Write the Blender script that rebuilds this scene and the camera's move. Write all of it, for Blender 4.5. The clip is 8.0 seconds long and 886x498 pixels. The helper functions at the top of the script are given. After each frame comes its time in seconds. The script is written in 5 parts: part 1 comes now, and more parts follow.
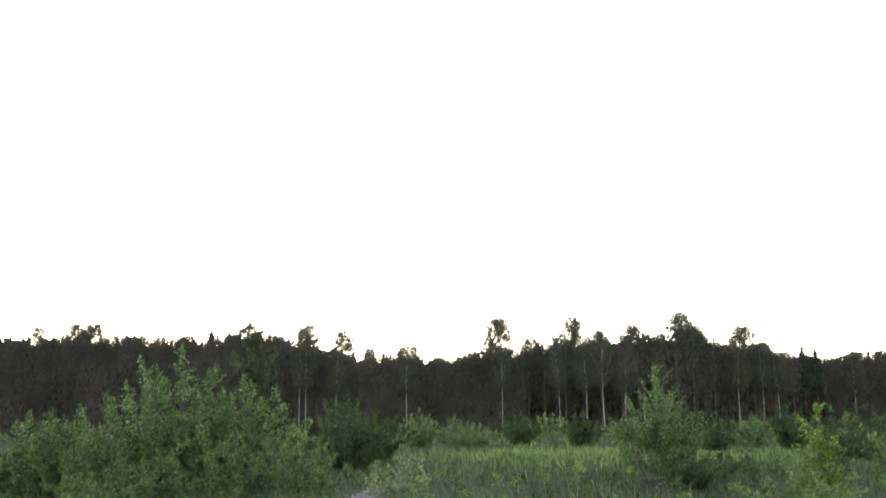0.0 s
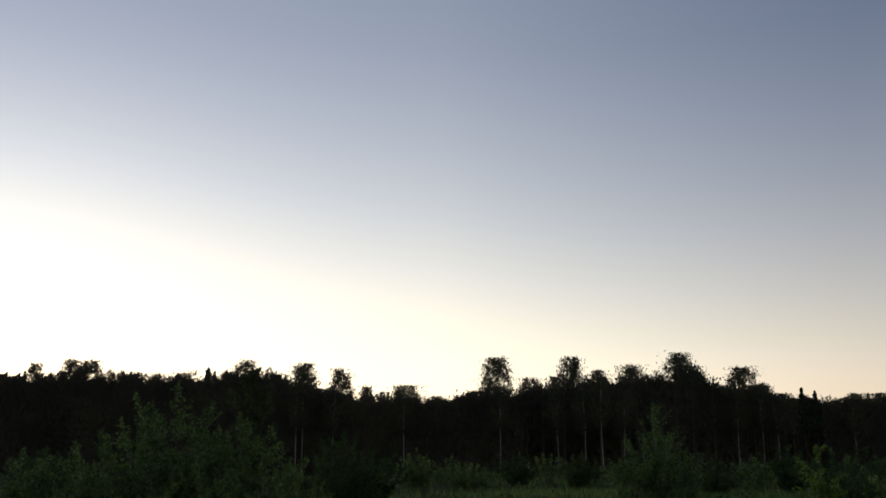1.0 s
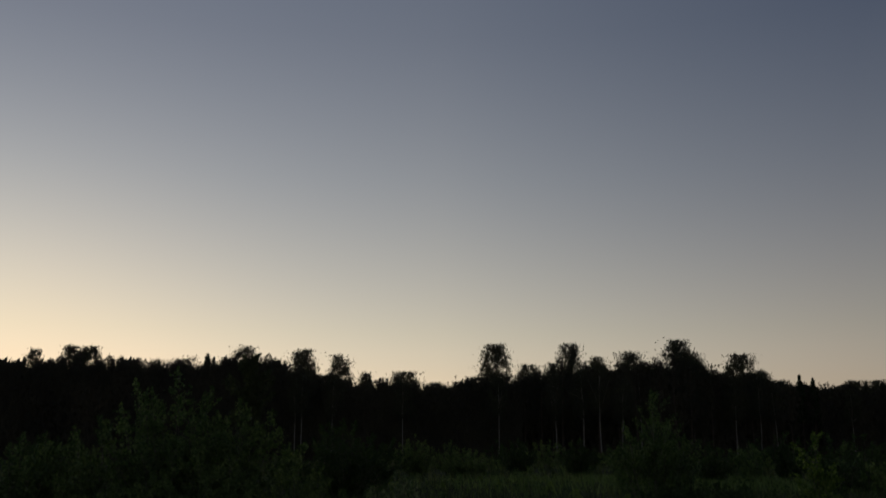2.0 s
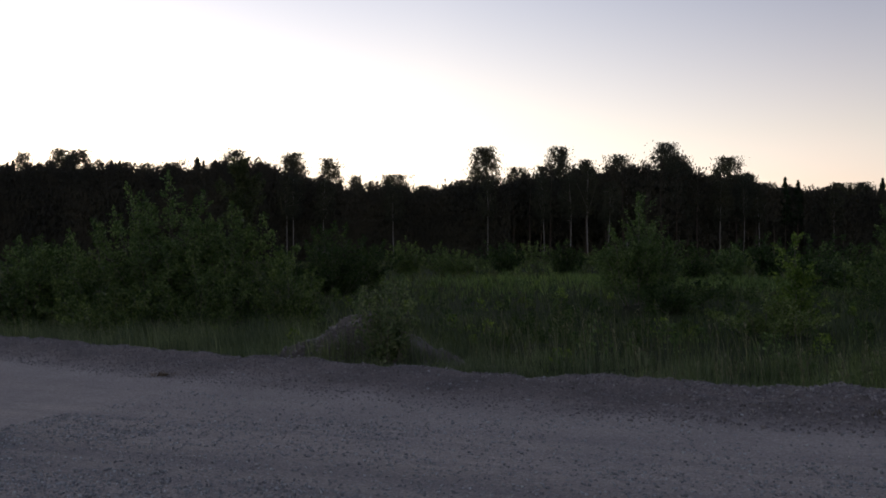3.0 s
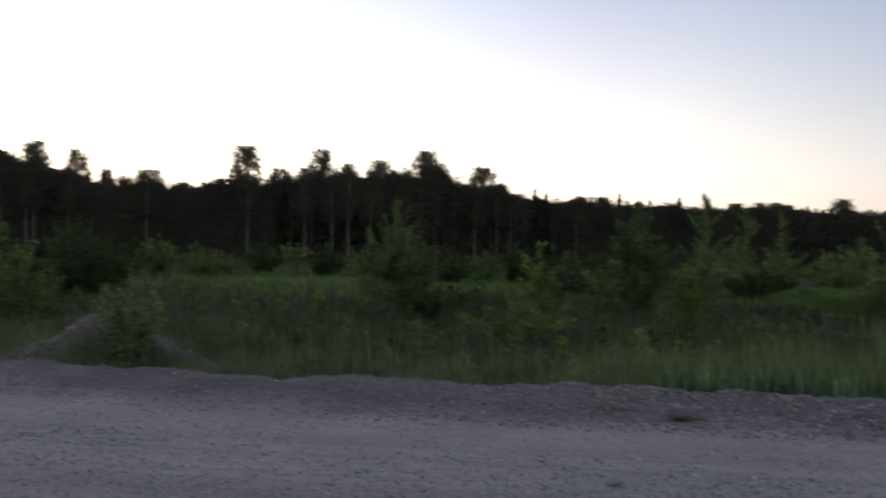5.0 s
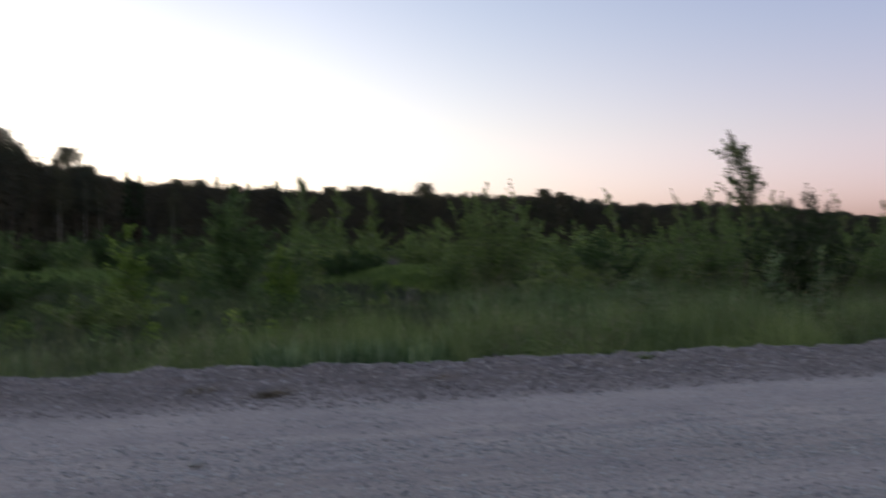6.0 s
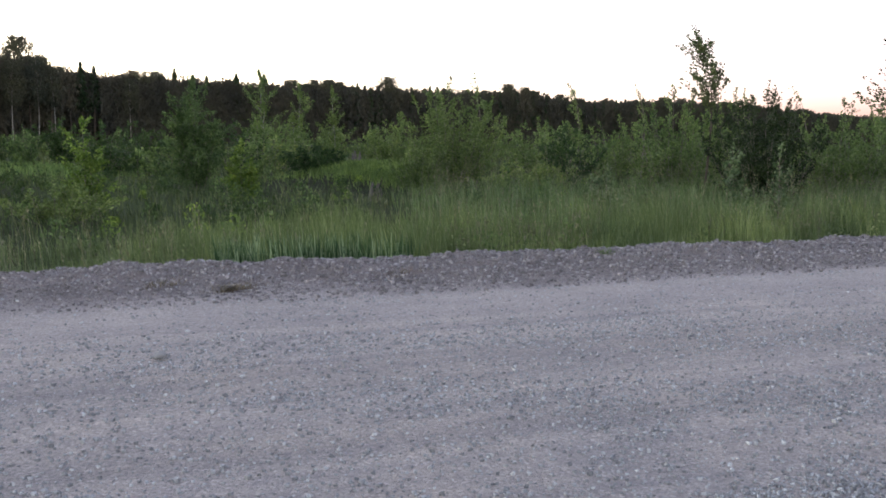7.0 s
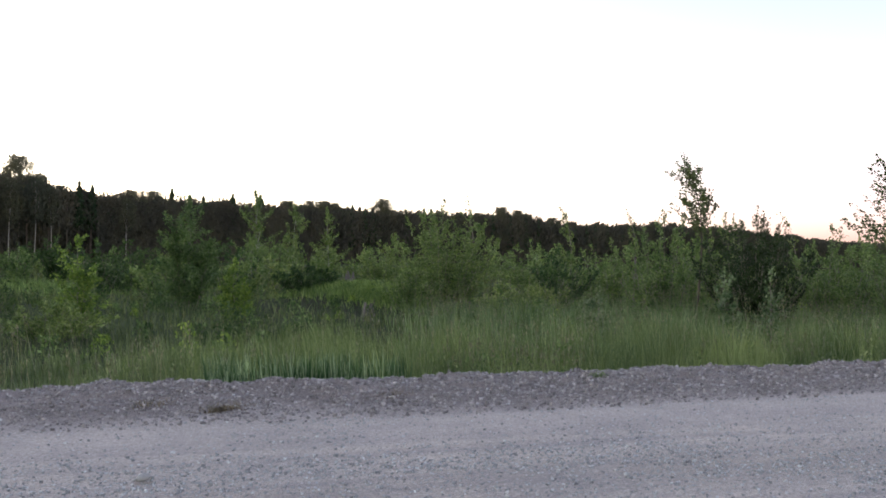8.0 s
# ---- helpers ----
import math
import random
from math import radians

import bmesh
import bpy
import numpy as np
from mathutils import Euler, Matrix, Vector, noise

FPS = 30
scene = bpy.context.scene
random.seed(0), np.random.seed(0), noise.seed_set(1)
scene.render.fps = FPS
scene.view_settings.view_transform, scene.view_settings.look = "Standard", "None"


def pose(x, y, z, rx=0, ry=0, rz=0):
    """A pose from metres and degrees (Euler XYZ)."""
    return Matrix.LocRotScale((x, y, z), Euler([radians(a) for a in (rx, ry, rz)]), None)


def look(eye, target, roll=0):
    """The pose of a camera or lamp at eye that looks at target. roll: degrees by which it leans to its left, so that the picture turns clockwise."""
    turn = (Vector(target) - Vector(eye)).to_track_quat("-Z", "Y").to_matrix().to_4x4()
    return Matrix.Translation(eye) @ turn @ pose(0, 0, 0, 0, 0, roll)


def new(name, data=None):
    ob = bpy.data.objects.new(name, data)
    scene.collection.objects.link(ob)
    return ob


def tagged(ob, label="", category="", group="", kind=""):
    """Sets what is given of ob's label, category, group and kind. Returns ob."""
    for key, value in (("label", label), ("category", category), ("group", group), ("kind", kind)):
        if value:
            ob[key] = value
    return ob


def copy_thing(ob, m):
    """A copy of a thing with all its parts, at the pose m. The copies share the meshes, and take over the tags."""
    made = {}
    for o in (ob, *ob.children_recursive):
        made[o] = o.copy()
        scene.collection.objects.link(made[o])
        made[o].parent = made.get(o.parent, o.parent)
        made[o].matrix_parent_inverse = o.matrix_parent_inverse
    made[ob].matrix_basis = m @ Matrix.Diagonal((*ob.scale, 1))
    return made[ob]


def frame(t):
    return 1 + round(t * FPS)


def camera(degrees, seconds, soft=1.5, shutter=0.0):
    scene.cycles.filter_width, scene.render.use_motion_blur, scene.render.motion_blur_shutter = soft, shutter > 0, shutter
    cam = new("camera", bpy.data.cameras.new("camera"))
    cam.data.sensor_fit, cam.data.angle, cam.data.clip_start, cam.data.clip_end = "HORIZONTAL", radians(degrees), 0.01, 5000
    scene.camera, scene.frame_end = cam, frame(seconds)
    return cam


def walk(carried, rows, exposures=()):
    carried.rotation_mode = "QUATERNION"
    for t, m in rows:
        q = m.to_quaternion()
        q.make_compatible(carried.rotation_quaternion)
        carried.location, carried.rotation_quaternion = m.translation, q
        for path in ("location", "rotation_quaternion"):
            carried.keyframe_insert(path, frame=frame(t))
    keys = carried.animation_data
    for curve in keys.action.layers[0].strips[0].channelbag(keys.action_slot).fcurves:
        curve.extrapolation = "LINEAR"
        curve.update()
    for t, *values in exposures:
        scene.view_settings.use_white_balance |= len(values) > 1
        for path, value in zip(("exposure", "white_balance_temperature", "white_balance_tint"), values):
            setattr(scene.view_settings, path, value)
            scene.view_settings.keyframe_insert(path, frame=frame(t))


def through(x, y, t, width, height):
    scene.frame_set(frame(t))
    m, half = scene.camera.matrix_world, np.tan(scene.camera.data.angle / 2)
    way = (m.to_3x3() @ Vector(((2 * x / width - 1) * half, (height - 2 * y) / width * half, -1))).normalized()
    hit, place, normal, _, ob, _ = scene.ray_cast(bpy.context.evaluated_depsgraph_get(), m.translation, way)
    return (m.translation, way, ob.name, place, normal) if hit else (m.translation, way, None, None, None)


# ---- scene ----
# ---------------------------------------------------------------- camera
cam = camera(50.8, 8.0, soft=1.75, shutter=0.45)
ARM = 0.35          # the camera is held this far in front of the body that turns
# seconds, yaw, pitch, roll
PATH = [
    (0.0, 0.00, 10.52, 0.49), (0.5, -0.23, 12.45, 0.24), (1.0, -0.15, 12.88, 0.11), (1.5, -0.27, 13.03, 0.05),
    (2.0, -0.23, 12.06, -0.02), (2.1, -0.24, 10.65, 0.05), (2.2, -0.25, 7.40, 0.20), (2.32, -0.30, 3.2, 0.20),
    (2.5, -0.45, 0.6, 0.18), (2.8, -0.75, -0.05, 0.14), (3.3, -0.95, 0.21, 0.10), (3.5, -0.98, 0.30, -0.08),
    (4.0, -1.11, 0.79, -0.50), (4.2, -2.13, 1.15, -0.36), (5.3, -19.51, -0.01, -0.89), (5.4, -20.49, -0.02, -0.54),
    (5.5, -22.55, 0.11, -0.40), (5.6, -26.08, 0.07, 0.05), (5.7, -29.63, 0.14, 0.23), (5.8, -33.55, -0.07, 0.42),
    (5.9, -36.94, -0.21, 0.01), (6.0, -39.67, -0.40, -0.07), (6.1, -41.08, -0.77, -0.87), (6.2, -41.07, -0.70, -0.72),
    (6.5, -40.84, -2.19, -0.63), (6.6, -40.85, -4.30, -0.60), (6.7, -40.93, -5.63, -0.55), (6.8, -41.30, -6.33, -0.50),
    (7.0, -41.90, -6.78, -0.45), (7.5, -42.11, -6.39, -0.33), (7.6, -42.15, -4.55, -0.50), (7.7, -42.20, -2.24, -0.70),
    (7.8, -42.35, -0.47, -0.90), (7.9, -42.27, 0.40, -1.00), (8.0, -42.31, 0.64, -1.02),
]


def held(t, yaw, pitch, roll):
    """The camera at arm's length; it sinks a little as the body turns."""
    a = radians(yaw)
    eye_z = float(np.interp(t, (4.2, 5.5, 6.2), (1.665, 1.632, 1.60)))
    return pose(-ARM * math.sin(a), ARM * (math.cos(a) - 1), eye_z, 90 + pitch, roll, yaw)


EXPOSURES = [(0.0, 6.8, 6500, 10), (0.3, 5.45, 6500, 10), (0.6, 4.5, 6500, 10), (0.9, 3.88, 6500, 10), (1.2, 3.42, 6500, 10), (1.5, 2.9, 6500, 10),
             (2.0, 2.6, 6500, 10), (2.2, 2.65, 6500, 10), (3.3, 4.3, 6250, 19), (3.6, 4.4, 6250, 19), (4.0, 4.65, 6250, 18), (4.2, 4.7, 6250, 18),
             (5.3, 4.66, 6300, 15), (5.5, 4.9, 6300, 15), (6.0, 4.97, 6300, 15), (6.4, 5.17, 6300, 15), (7.0, 6.1, 6550, 13), (7.5, 6.43, 6600, 12), (8.0, 6.1, 6600, 12)]
walk(cam, [(t, held(t, y, p, r)) for t, y, p, r in PATH], EXPOSURES)

# ---------------------------------------------------------------- sky and sun
SUN_BEARING = 29.0      # degrees to the left of the first view
SUN_HEIGHT = -0.3
world = bpy.data.worlds.new("dusk")
scene.world = world
world.use_nodes = True
wn = world.node_tree.nodes
sky = wn.new("ShaderNodeTexSky")
sky.sky_type = "NISHITA"
sky.sun_disc = False
sky.sun_elevation = radians(SUN_HEIGHT)
sky.sun_rotation = radians(-SUN_BEARING)
sky.air_density, sky.dust_density, sky.ozone_density = 0.6, 0.9, 3.0
wn["Background"].inputs["Strength"].default_value = 0.1
# thin evening haze pales the sky and warms it towards the horizon
wl = world.node_tree.links
grey = wn.new("ShaderNodeRGBToBW")
wl.new(sky.outputs[0], grey.inputs[0])
veil = wn.new("ShaderNodeMath")      # the haze spreads the glow over the sky
veil.operation = "POWER"
wl.new(grey.outputs[0], veil.inputs[0])
veil.inputs[1].default_value = 0.95
pale = wn.new("ShaderNodeMix")
pale.data_type = "RGBA"
pale.inputs[0].default_value = 0.75
wl.new(sky.outputs[0], pale.inputs[6])
wl.new(veil.outputs[0], pale.inputs[7])
way_up = wn.new("ShaderNodeSeparateXYZ")
wl.new(wn.new("ShaderNodeTexCoord").outputs["Generated"], way_up.inputs[0])
warm = wn.new("ShaderNodeValToRGB")
for p, c in ((0.05, (1.30, 1.0, 0.74)), (0.12, (1.20, 1.0, 0.73)), (0.28, (1.07, 1.0, 0.85)), (0.46, (0.99, 1.0, 0.95))):
    e = warm.color_ramp.elements.new(p)
    e.color = (*c, 1)
warm.color_ramp.elements[0].color = (1.34, 1.0, 0.76, 1)
warm.color_ramp.elements[-1].color = (1.08, 1.0, 0.90, 1)
wl.new(way_up.outputs["Z"], warm.inputs[0])
hazy = wn.new("ShaderNodeMix")
hazy.data_type, hazy.blend_type = "RGBA", "MULTIPLY"
hazy.inputs[0].default_value = 1.0
wl.new(pale.outputs[2], hazy.inputs[6])
wl.new(warm.outputs[0], hazy.inputs[7])
# the sky away from the sunset dims: pink along the horizon, pale blue above
dim = wn.new("ShaderNodeValToRGB")
for p, c in ((0.10, (0.80, 0.71, 0.82)), (0.22, (0.74, 0.75, 0.87)), (0.40, (0.70, 0.75, 0.88))):
    e = dim.color_ramp.elements.new(p)
    e.color = (*c, 1)
dim.color_ramp.elements[0].color = (0.79, 0.65, 0.80, 1)
dim.color_ramp.elements[-1].color = (0.9, 0.94, 1.0, 1)
wl.new(way_up.outputs["Z"], dim.inputs[0])
side = wn.new("ShaderNodeMapRange")
side.inputs["From Min"].default_value, side.inputs["From Max"].default_value = 0.50, 0.98
wl.new(way_up.outputs["X"], side.inputs["Value"])
dull = wn.new("ShaderNodeMix")
dull.data_type, dull.blend_type = "RGBA", "MULTIPLY"
wl.new(side.outputs[0], dull.inputs[0])
wl.new(hazy.outputs[2], dull.inputs[6])
wl.new(dim.outputs[0], dull.inputs[7])
# the haze evens out the glow round the sunset
glow = wn.new("ShaderNodeMath")
glow.operation = "MULTIPLY"
wl.new(grey.outputs[0], glow.inputs[0])
wl.new(grey.outputs[0], glow.inputs[1])
spreadout = wn.new("ShaderNodeMath")
spreadout.operation = "MULTIPLY_ADD"
wl.new(glow.outputs[0], spreadout.inputs[0])
spreadout.inputs[1].default_value, spreadout.inputs[2].default_value = 0.8, 1.0
even = wn.new("ShaderNodeMath")
even.operation = "POWER"
wl.new(spreadout.outputs[0], even.inputs[0])
even.inputs[1].default_value = -0.5
evened = wn.new("ShaderNodeVectorMath")
evened.operation = "SCALE"
wl.new(dull.outputs[2], evened.inputs[0])
wl.new(even.outputs[0], evened.inputs["Scale"])


def across(stops):
    """A tint that changes with the bearing, from west through north to east."""
    r = wn.new("ShaderNodeValToRGB")
    while len(r.color_ramp.elements) < len(stops):
        r.color_ramp.elements.new(0.5)
    for e, (x, c) in zip(r.color_ramp.elements, stops):
        e.position, e.color = (x + 1) / 2, (*c, 1)
    half = wn.new("ShaderNodeMapRange")
    half.inputs["From Min"].default_value = -1.0
    wl.new(way_up.outputs["X"], half.inputs["Value"])
    wl.new(half.outputs[0], r.inputs[0])
    return r.outputs[0]


low = across(((-0.45, (1.25, 1.36, 1.32)), (0.0, (1.40, 1.37, 1.25)), (0.4, (1.19, 1.12, 1.06)), (0.65, (0.98, 1.0, 0.99)), (0.95, (0.87, 0.885, 0.945))))
high = across(((-0.45, (1.0, 1.0, 1.0)), (0.0, (1.02, 1.0, 0.98)), (0.4, (0.70, 0.735, 0.81)), (0.65, (0.775, 0.835, 0.89)), (0.95, (0.80, 0.87, 0.935))))
lift = wn.new("ShaderNodeMapRange")
lift.inputs["From Min"].default_value, lift.inputs["From Max"].default_value = 0.10, 0.42
wl.new(way_up.outputs["Z"], lift.inputs["Value"])
tint = wn.new("ShaderNodeMix")
tint.data_type = "RGBA"
wl.new(lift.outputs[0], tint.inputs[0])
wl.new(low, tint.inputs[6])
wl.new(high, tint.inputs[7])
evening = wn.new("ShaderNodeMix")
evening.data_type, evening.blend_type = "RGBA", "MULTIPLY"
evening.inputs[0].default_value = 1.0
wl.new(evened.outputs[0], evening.inputs[6])
wl.new(tint.outputs[2], evening.inputs[7])
wl.new(evening.outputs[2], wn["Background"].inputs["Color"])

sun = new("sun", bpy.data.lights.new("sun", "SUN"))
sun.data.energy, sun.data.angle, sun.data.color = 0.3, radians(2.0), (1.0, 0.72, 0.45)
sd = Vector((-math.sin(radians(SUN_BEARING)), math.cos(radians(SUN_BEARING)), math.tan(radians(SUN_HEIGHT))))
sun.matrix_world = look(sd * 100, (0, 0, 0))


# ---------------------------------------------------------------- materials
def shader(name):
    m = bpy.data.materials.new(name)
    m.use_nodes = True
    nt = m.node_tree
    return m, nt, nt.nodes["Principled BSDF"], nt.nodes["Material Output"]


def ramp(nt, stops, source):
    r = nt.nodes.new("ShaderNodeValToRGB")
    while len(r.color_ramp.elements) < len(stops):
        r.color_ramp.elements.new(0.5)
    for e, (p, c) in zip(r.color_ramp.elements, stops):
        e.position, e.color = p, (*c, 1)
    nt.links.new(source, r.inputs[0])
    return r.outputs[0]


def noise_tex(nt, scale, detail=4.0, coord=None, stretch=None, rough=0.55):
    n = nt.nodes.new("ShaderNodeTexNoise")
    n.inputs["Scale"].default_value, n.inputs["Detail"].default_value, n.inputs["Roughness"].default_value = scale, detail, rough
    if coord is None:
        coord = nt.nodes.new("ShaderNodeTexCoord").outputs["Object"]
    if stretch:
        mp = nt.nodes.new("ShaderNodeMapping")
        mp.inputs["Scale"].default_value = stretch
        nt.links.new(coord, mp.inputs[0])
        coord = mp.outputs[0]
    nt.links.new(coord, n.inputs["Vector"])
    return n.outputs["Fac"]


def mix(nt, fac, a, b, blend="MIX"):
    m = nt.nodes.new("ShaderNodeMix")
    m.data_type, m.blend_type = "RGBA", blend
    for sock, val in ((m.inputs[0], fac), (m.inputs[6], a), (m.inputs[7], b)):
        if isinstance(val, (int, float)):
            sock.default_value = val
        elif isinstance(val, tuple):
            sock.default_value = (*val, 1)
        else:
            nt.links.new(val, sock)
    return m.outputs[2]


def bump(nt, bsdf, height, strength, distance):
    b = nt.nodes.new("ShaderNodeBump")
    b.inputs["Strength"].default_value, b.inputs["Distance"].default_value = strength, distance
    nt.links.new(height, b.inputs["Height"])
    nt.links.new(b.outputs[0], bsdf.inputs["Normal"])


def leaf_material(name, dark, mid, light, through=0.35, patch=1.2, depth=1.0):
    """Leaves that differ one by one and in patches, and let some light through."""
    m, nt, bsdf, out = shader(name)
    geo = nt.nodes.new("ShaderNodeNewGeometry")
    col = ramp(nt, [(0.0, dark), (0.55, mid), (1.0, light)], geo.outputs["Random Per Island"])
    info = nt.nodes.new("ShaderNodeObjectInfo")
    pn = noise_tex(nt, patch, 2.0)
    tone = ramp(nt, [(0.3, tuple(1 - (1 - c) * depth for c in (0.62, 0.66, 0.66))), (0.7, tuple(1 + (c - 1) * depth for c in (1.32, 1.26, 1.12)))], pn)
    col = mix(nt, 1.0, col, tone, "MULTIPLY")
    own = ramp(nt, [(0.0, (0.85, 0.9, 0.9)), (1.0, (1.15, 1.08, 0.95))], info.outputs["Random"])
    col = mix(nt, 1.0, col, own, "MULTIPLY")
    nt.links.new(col, bsdf.inputs["Base Color"])
    bsdf.inputs["Roughness"].default_value = 0.55
    bsdf.inputs["Specular IOR Level"].default_value = 0.1
    tr = nt.nodes.new("ShaderNodeBsdfTranslucent")
    nt.links.new(mix(nt, 1.0, col, (1.08, 1.14, 0.7), "MULTIPLY"), tr.inputs[0])
    ms = nt.nodes.new("ShaderNodeMixShader")
    ms.inputs[0].default_value = through
    nt.links.new(bsdf.outputs[0], ms.inputs[1])
    nt.links.new(tr.outputs[0], ms.inputs[2])
    nt.links.new(ms.outputs[0], out.inputs["Surface"])
    return m


LEAF_GREEN = leaf_material("leaf_green", (0.055, 0.092, 0.037), (0.105, 0.162, 0.064), (0.21, 0.275, 0.13))
LEAF_OLIVE = leaf_material("leaf_olive", (0.075, 0.112, 0.044), (0.136, 0.194, 0.076), (0.24, 0.30, 0.142))
# darker birch leaves: their backlit look against the sky is put into the colour
LEAF_SILHOUETTE = leaf_material("leaf_silhouette", (0.04, 0.06, 0.028), (0.07, 0.10, 0.042), (0.12, 0.155, 0.075), 0.12)
LEAF_DULL = leaf_material("leaf_dull", (0.05, 0.084, 0.035), (0.094, 0.145, 0.06), (0.18, 0.24, 0.118), 0.3)
LEAF_HAZE = leaf_material("leaf_birch_dull", (0.045, 0.06, 0.034), (0.064, 0.083, 0.046), (0.095, 0.118, 0.068), 0.2, 0.5)
LEAF_DARK = leaf_material("leaf_dark", (0.028, 0.052, 0.022), (0.048, 0.082, 0.034), (0.085, 0.125, 0.058))
LEAF_YELLOW = leaf_material("leaf_yellow", (0.07, 0.12, 0.03), (0.125, 0.195, 0.047), (0.235, 0.315, 0.09))
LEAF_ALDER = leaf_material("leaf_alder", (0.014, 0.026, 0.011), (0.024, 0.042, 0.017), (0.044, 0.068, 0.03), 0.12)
LEAF_SILVER = leaf_material("leaf_silver", (0.06, 0.10, 0.05), (0.115, 0.16, 0.09), (0.24, 0.29, 0.20))
LEAF_WILLOW = leaf_material("leaf_willow", (0.07, 0.11, 0.055), (0.125, 0.175, 0.095), (0.25, 0.30, 0.19))
# birch and forest crowns greyed and browned: distant haze put into the leaf colour
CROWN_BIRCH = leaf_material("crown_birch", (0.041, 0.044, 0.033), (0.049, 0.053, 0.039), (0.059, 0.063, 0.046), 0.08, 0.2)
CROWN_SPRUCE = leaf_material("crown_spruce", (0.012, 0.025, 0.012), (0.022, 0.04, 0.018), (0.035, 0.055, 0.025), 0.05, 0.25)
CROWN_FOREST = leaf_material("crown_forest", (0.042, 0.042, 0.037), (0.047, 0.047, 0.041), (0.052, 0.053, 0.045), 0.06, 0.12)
GRASS = leaf_material("grass_blade", (0.074, 0.112, 0.055), (0.128, 0.178, 0.09), (0.225, 0.285, 0.178), 0.3, 0.7, 1.35)
# GRASS again, greyed: flare haze put into the blade colour
VEILED_GRASS = leaf_material("veiled_grass_blade", (0.07, 0.098, 0.062), (0.12, 0.158, 0.1), (0.215, 0.262, 0.19), 0.3, 0.7, 1.35)
SEED_HEAD = leaf_material("seed_head", (0.095, 0.098, 0.064), (0.155, 0.155, 0.112), (0.27, 0.26, 0.21), 0.3, 1.0)
SEDGE = leaf_material("sedge_blade", (0.022, 0.05, 0.025), (0.068, 0.128, 0.07), (0.36, 0.46, 0.35), 0.3, 1.5)
FRESH_GRASS = leaf_material("fresh_grass", (0.085, 0.14, 0.052), (0.135, 0.205, 0.08), (0.21, 0.285, 0.125), 0.35, 0.8)
# blade colour greyed as well, for the haze over the meadow
MEADOW_GRASS = leaf_material("meadow_blade", (0.05, 0.069, 0.037), (0.082, 0.109, 0.058), (0.13, 0.16, 0.092), 0.3, 0.5, 1.4)
DRY_GRASS = leaf_material("dry_grass", (0.11, 0.083, 0.06), (0.175, 0.137, 0.102), (0.25, 0.205, 0.155), 0.05, 3.0)


def bark_material(name, base, light, scale, stretch):
    m, nt, bsdf, _ = shader(name)
    n = noise_tex(nt, scale, 5.0, stretch=stretch)
    col = ramp(nt, [(0.32, base), (0.52, light), (1.0, light)], n)
    nt.links.new(col, bsdf.inputs["Base Color"])
    bsdf.inputs["Roughness"].default_value = 0.85
    bump(nt, bsdf, n, 0.5, 0.02)
    return m


BARK_BIRCH = bark_material("bark_birch", (0.06, 0.052, 0.048), (0.33, 0.31, 0.285), 1.2, (1, 1, 3.0))
BARK_GREY = bark_material("bark_grey", (0.06, 0.05, 0.04), (0.17, 0.145, 0.12), 6.0, (3, 3, 0.6))
BARK_PINE = bark_material("bark_pine", (0.035, 0.028, 0.022), (0.075, 0.055, 0.042), 3.0, (2, 2, 0.5))
WEATHERED = bark_material("weathered_wood", (0.04, 0.035, 0.03), (0.12, 0.105, 0.09), 14.0, (3, 3, 0.4))


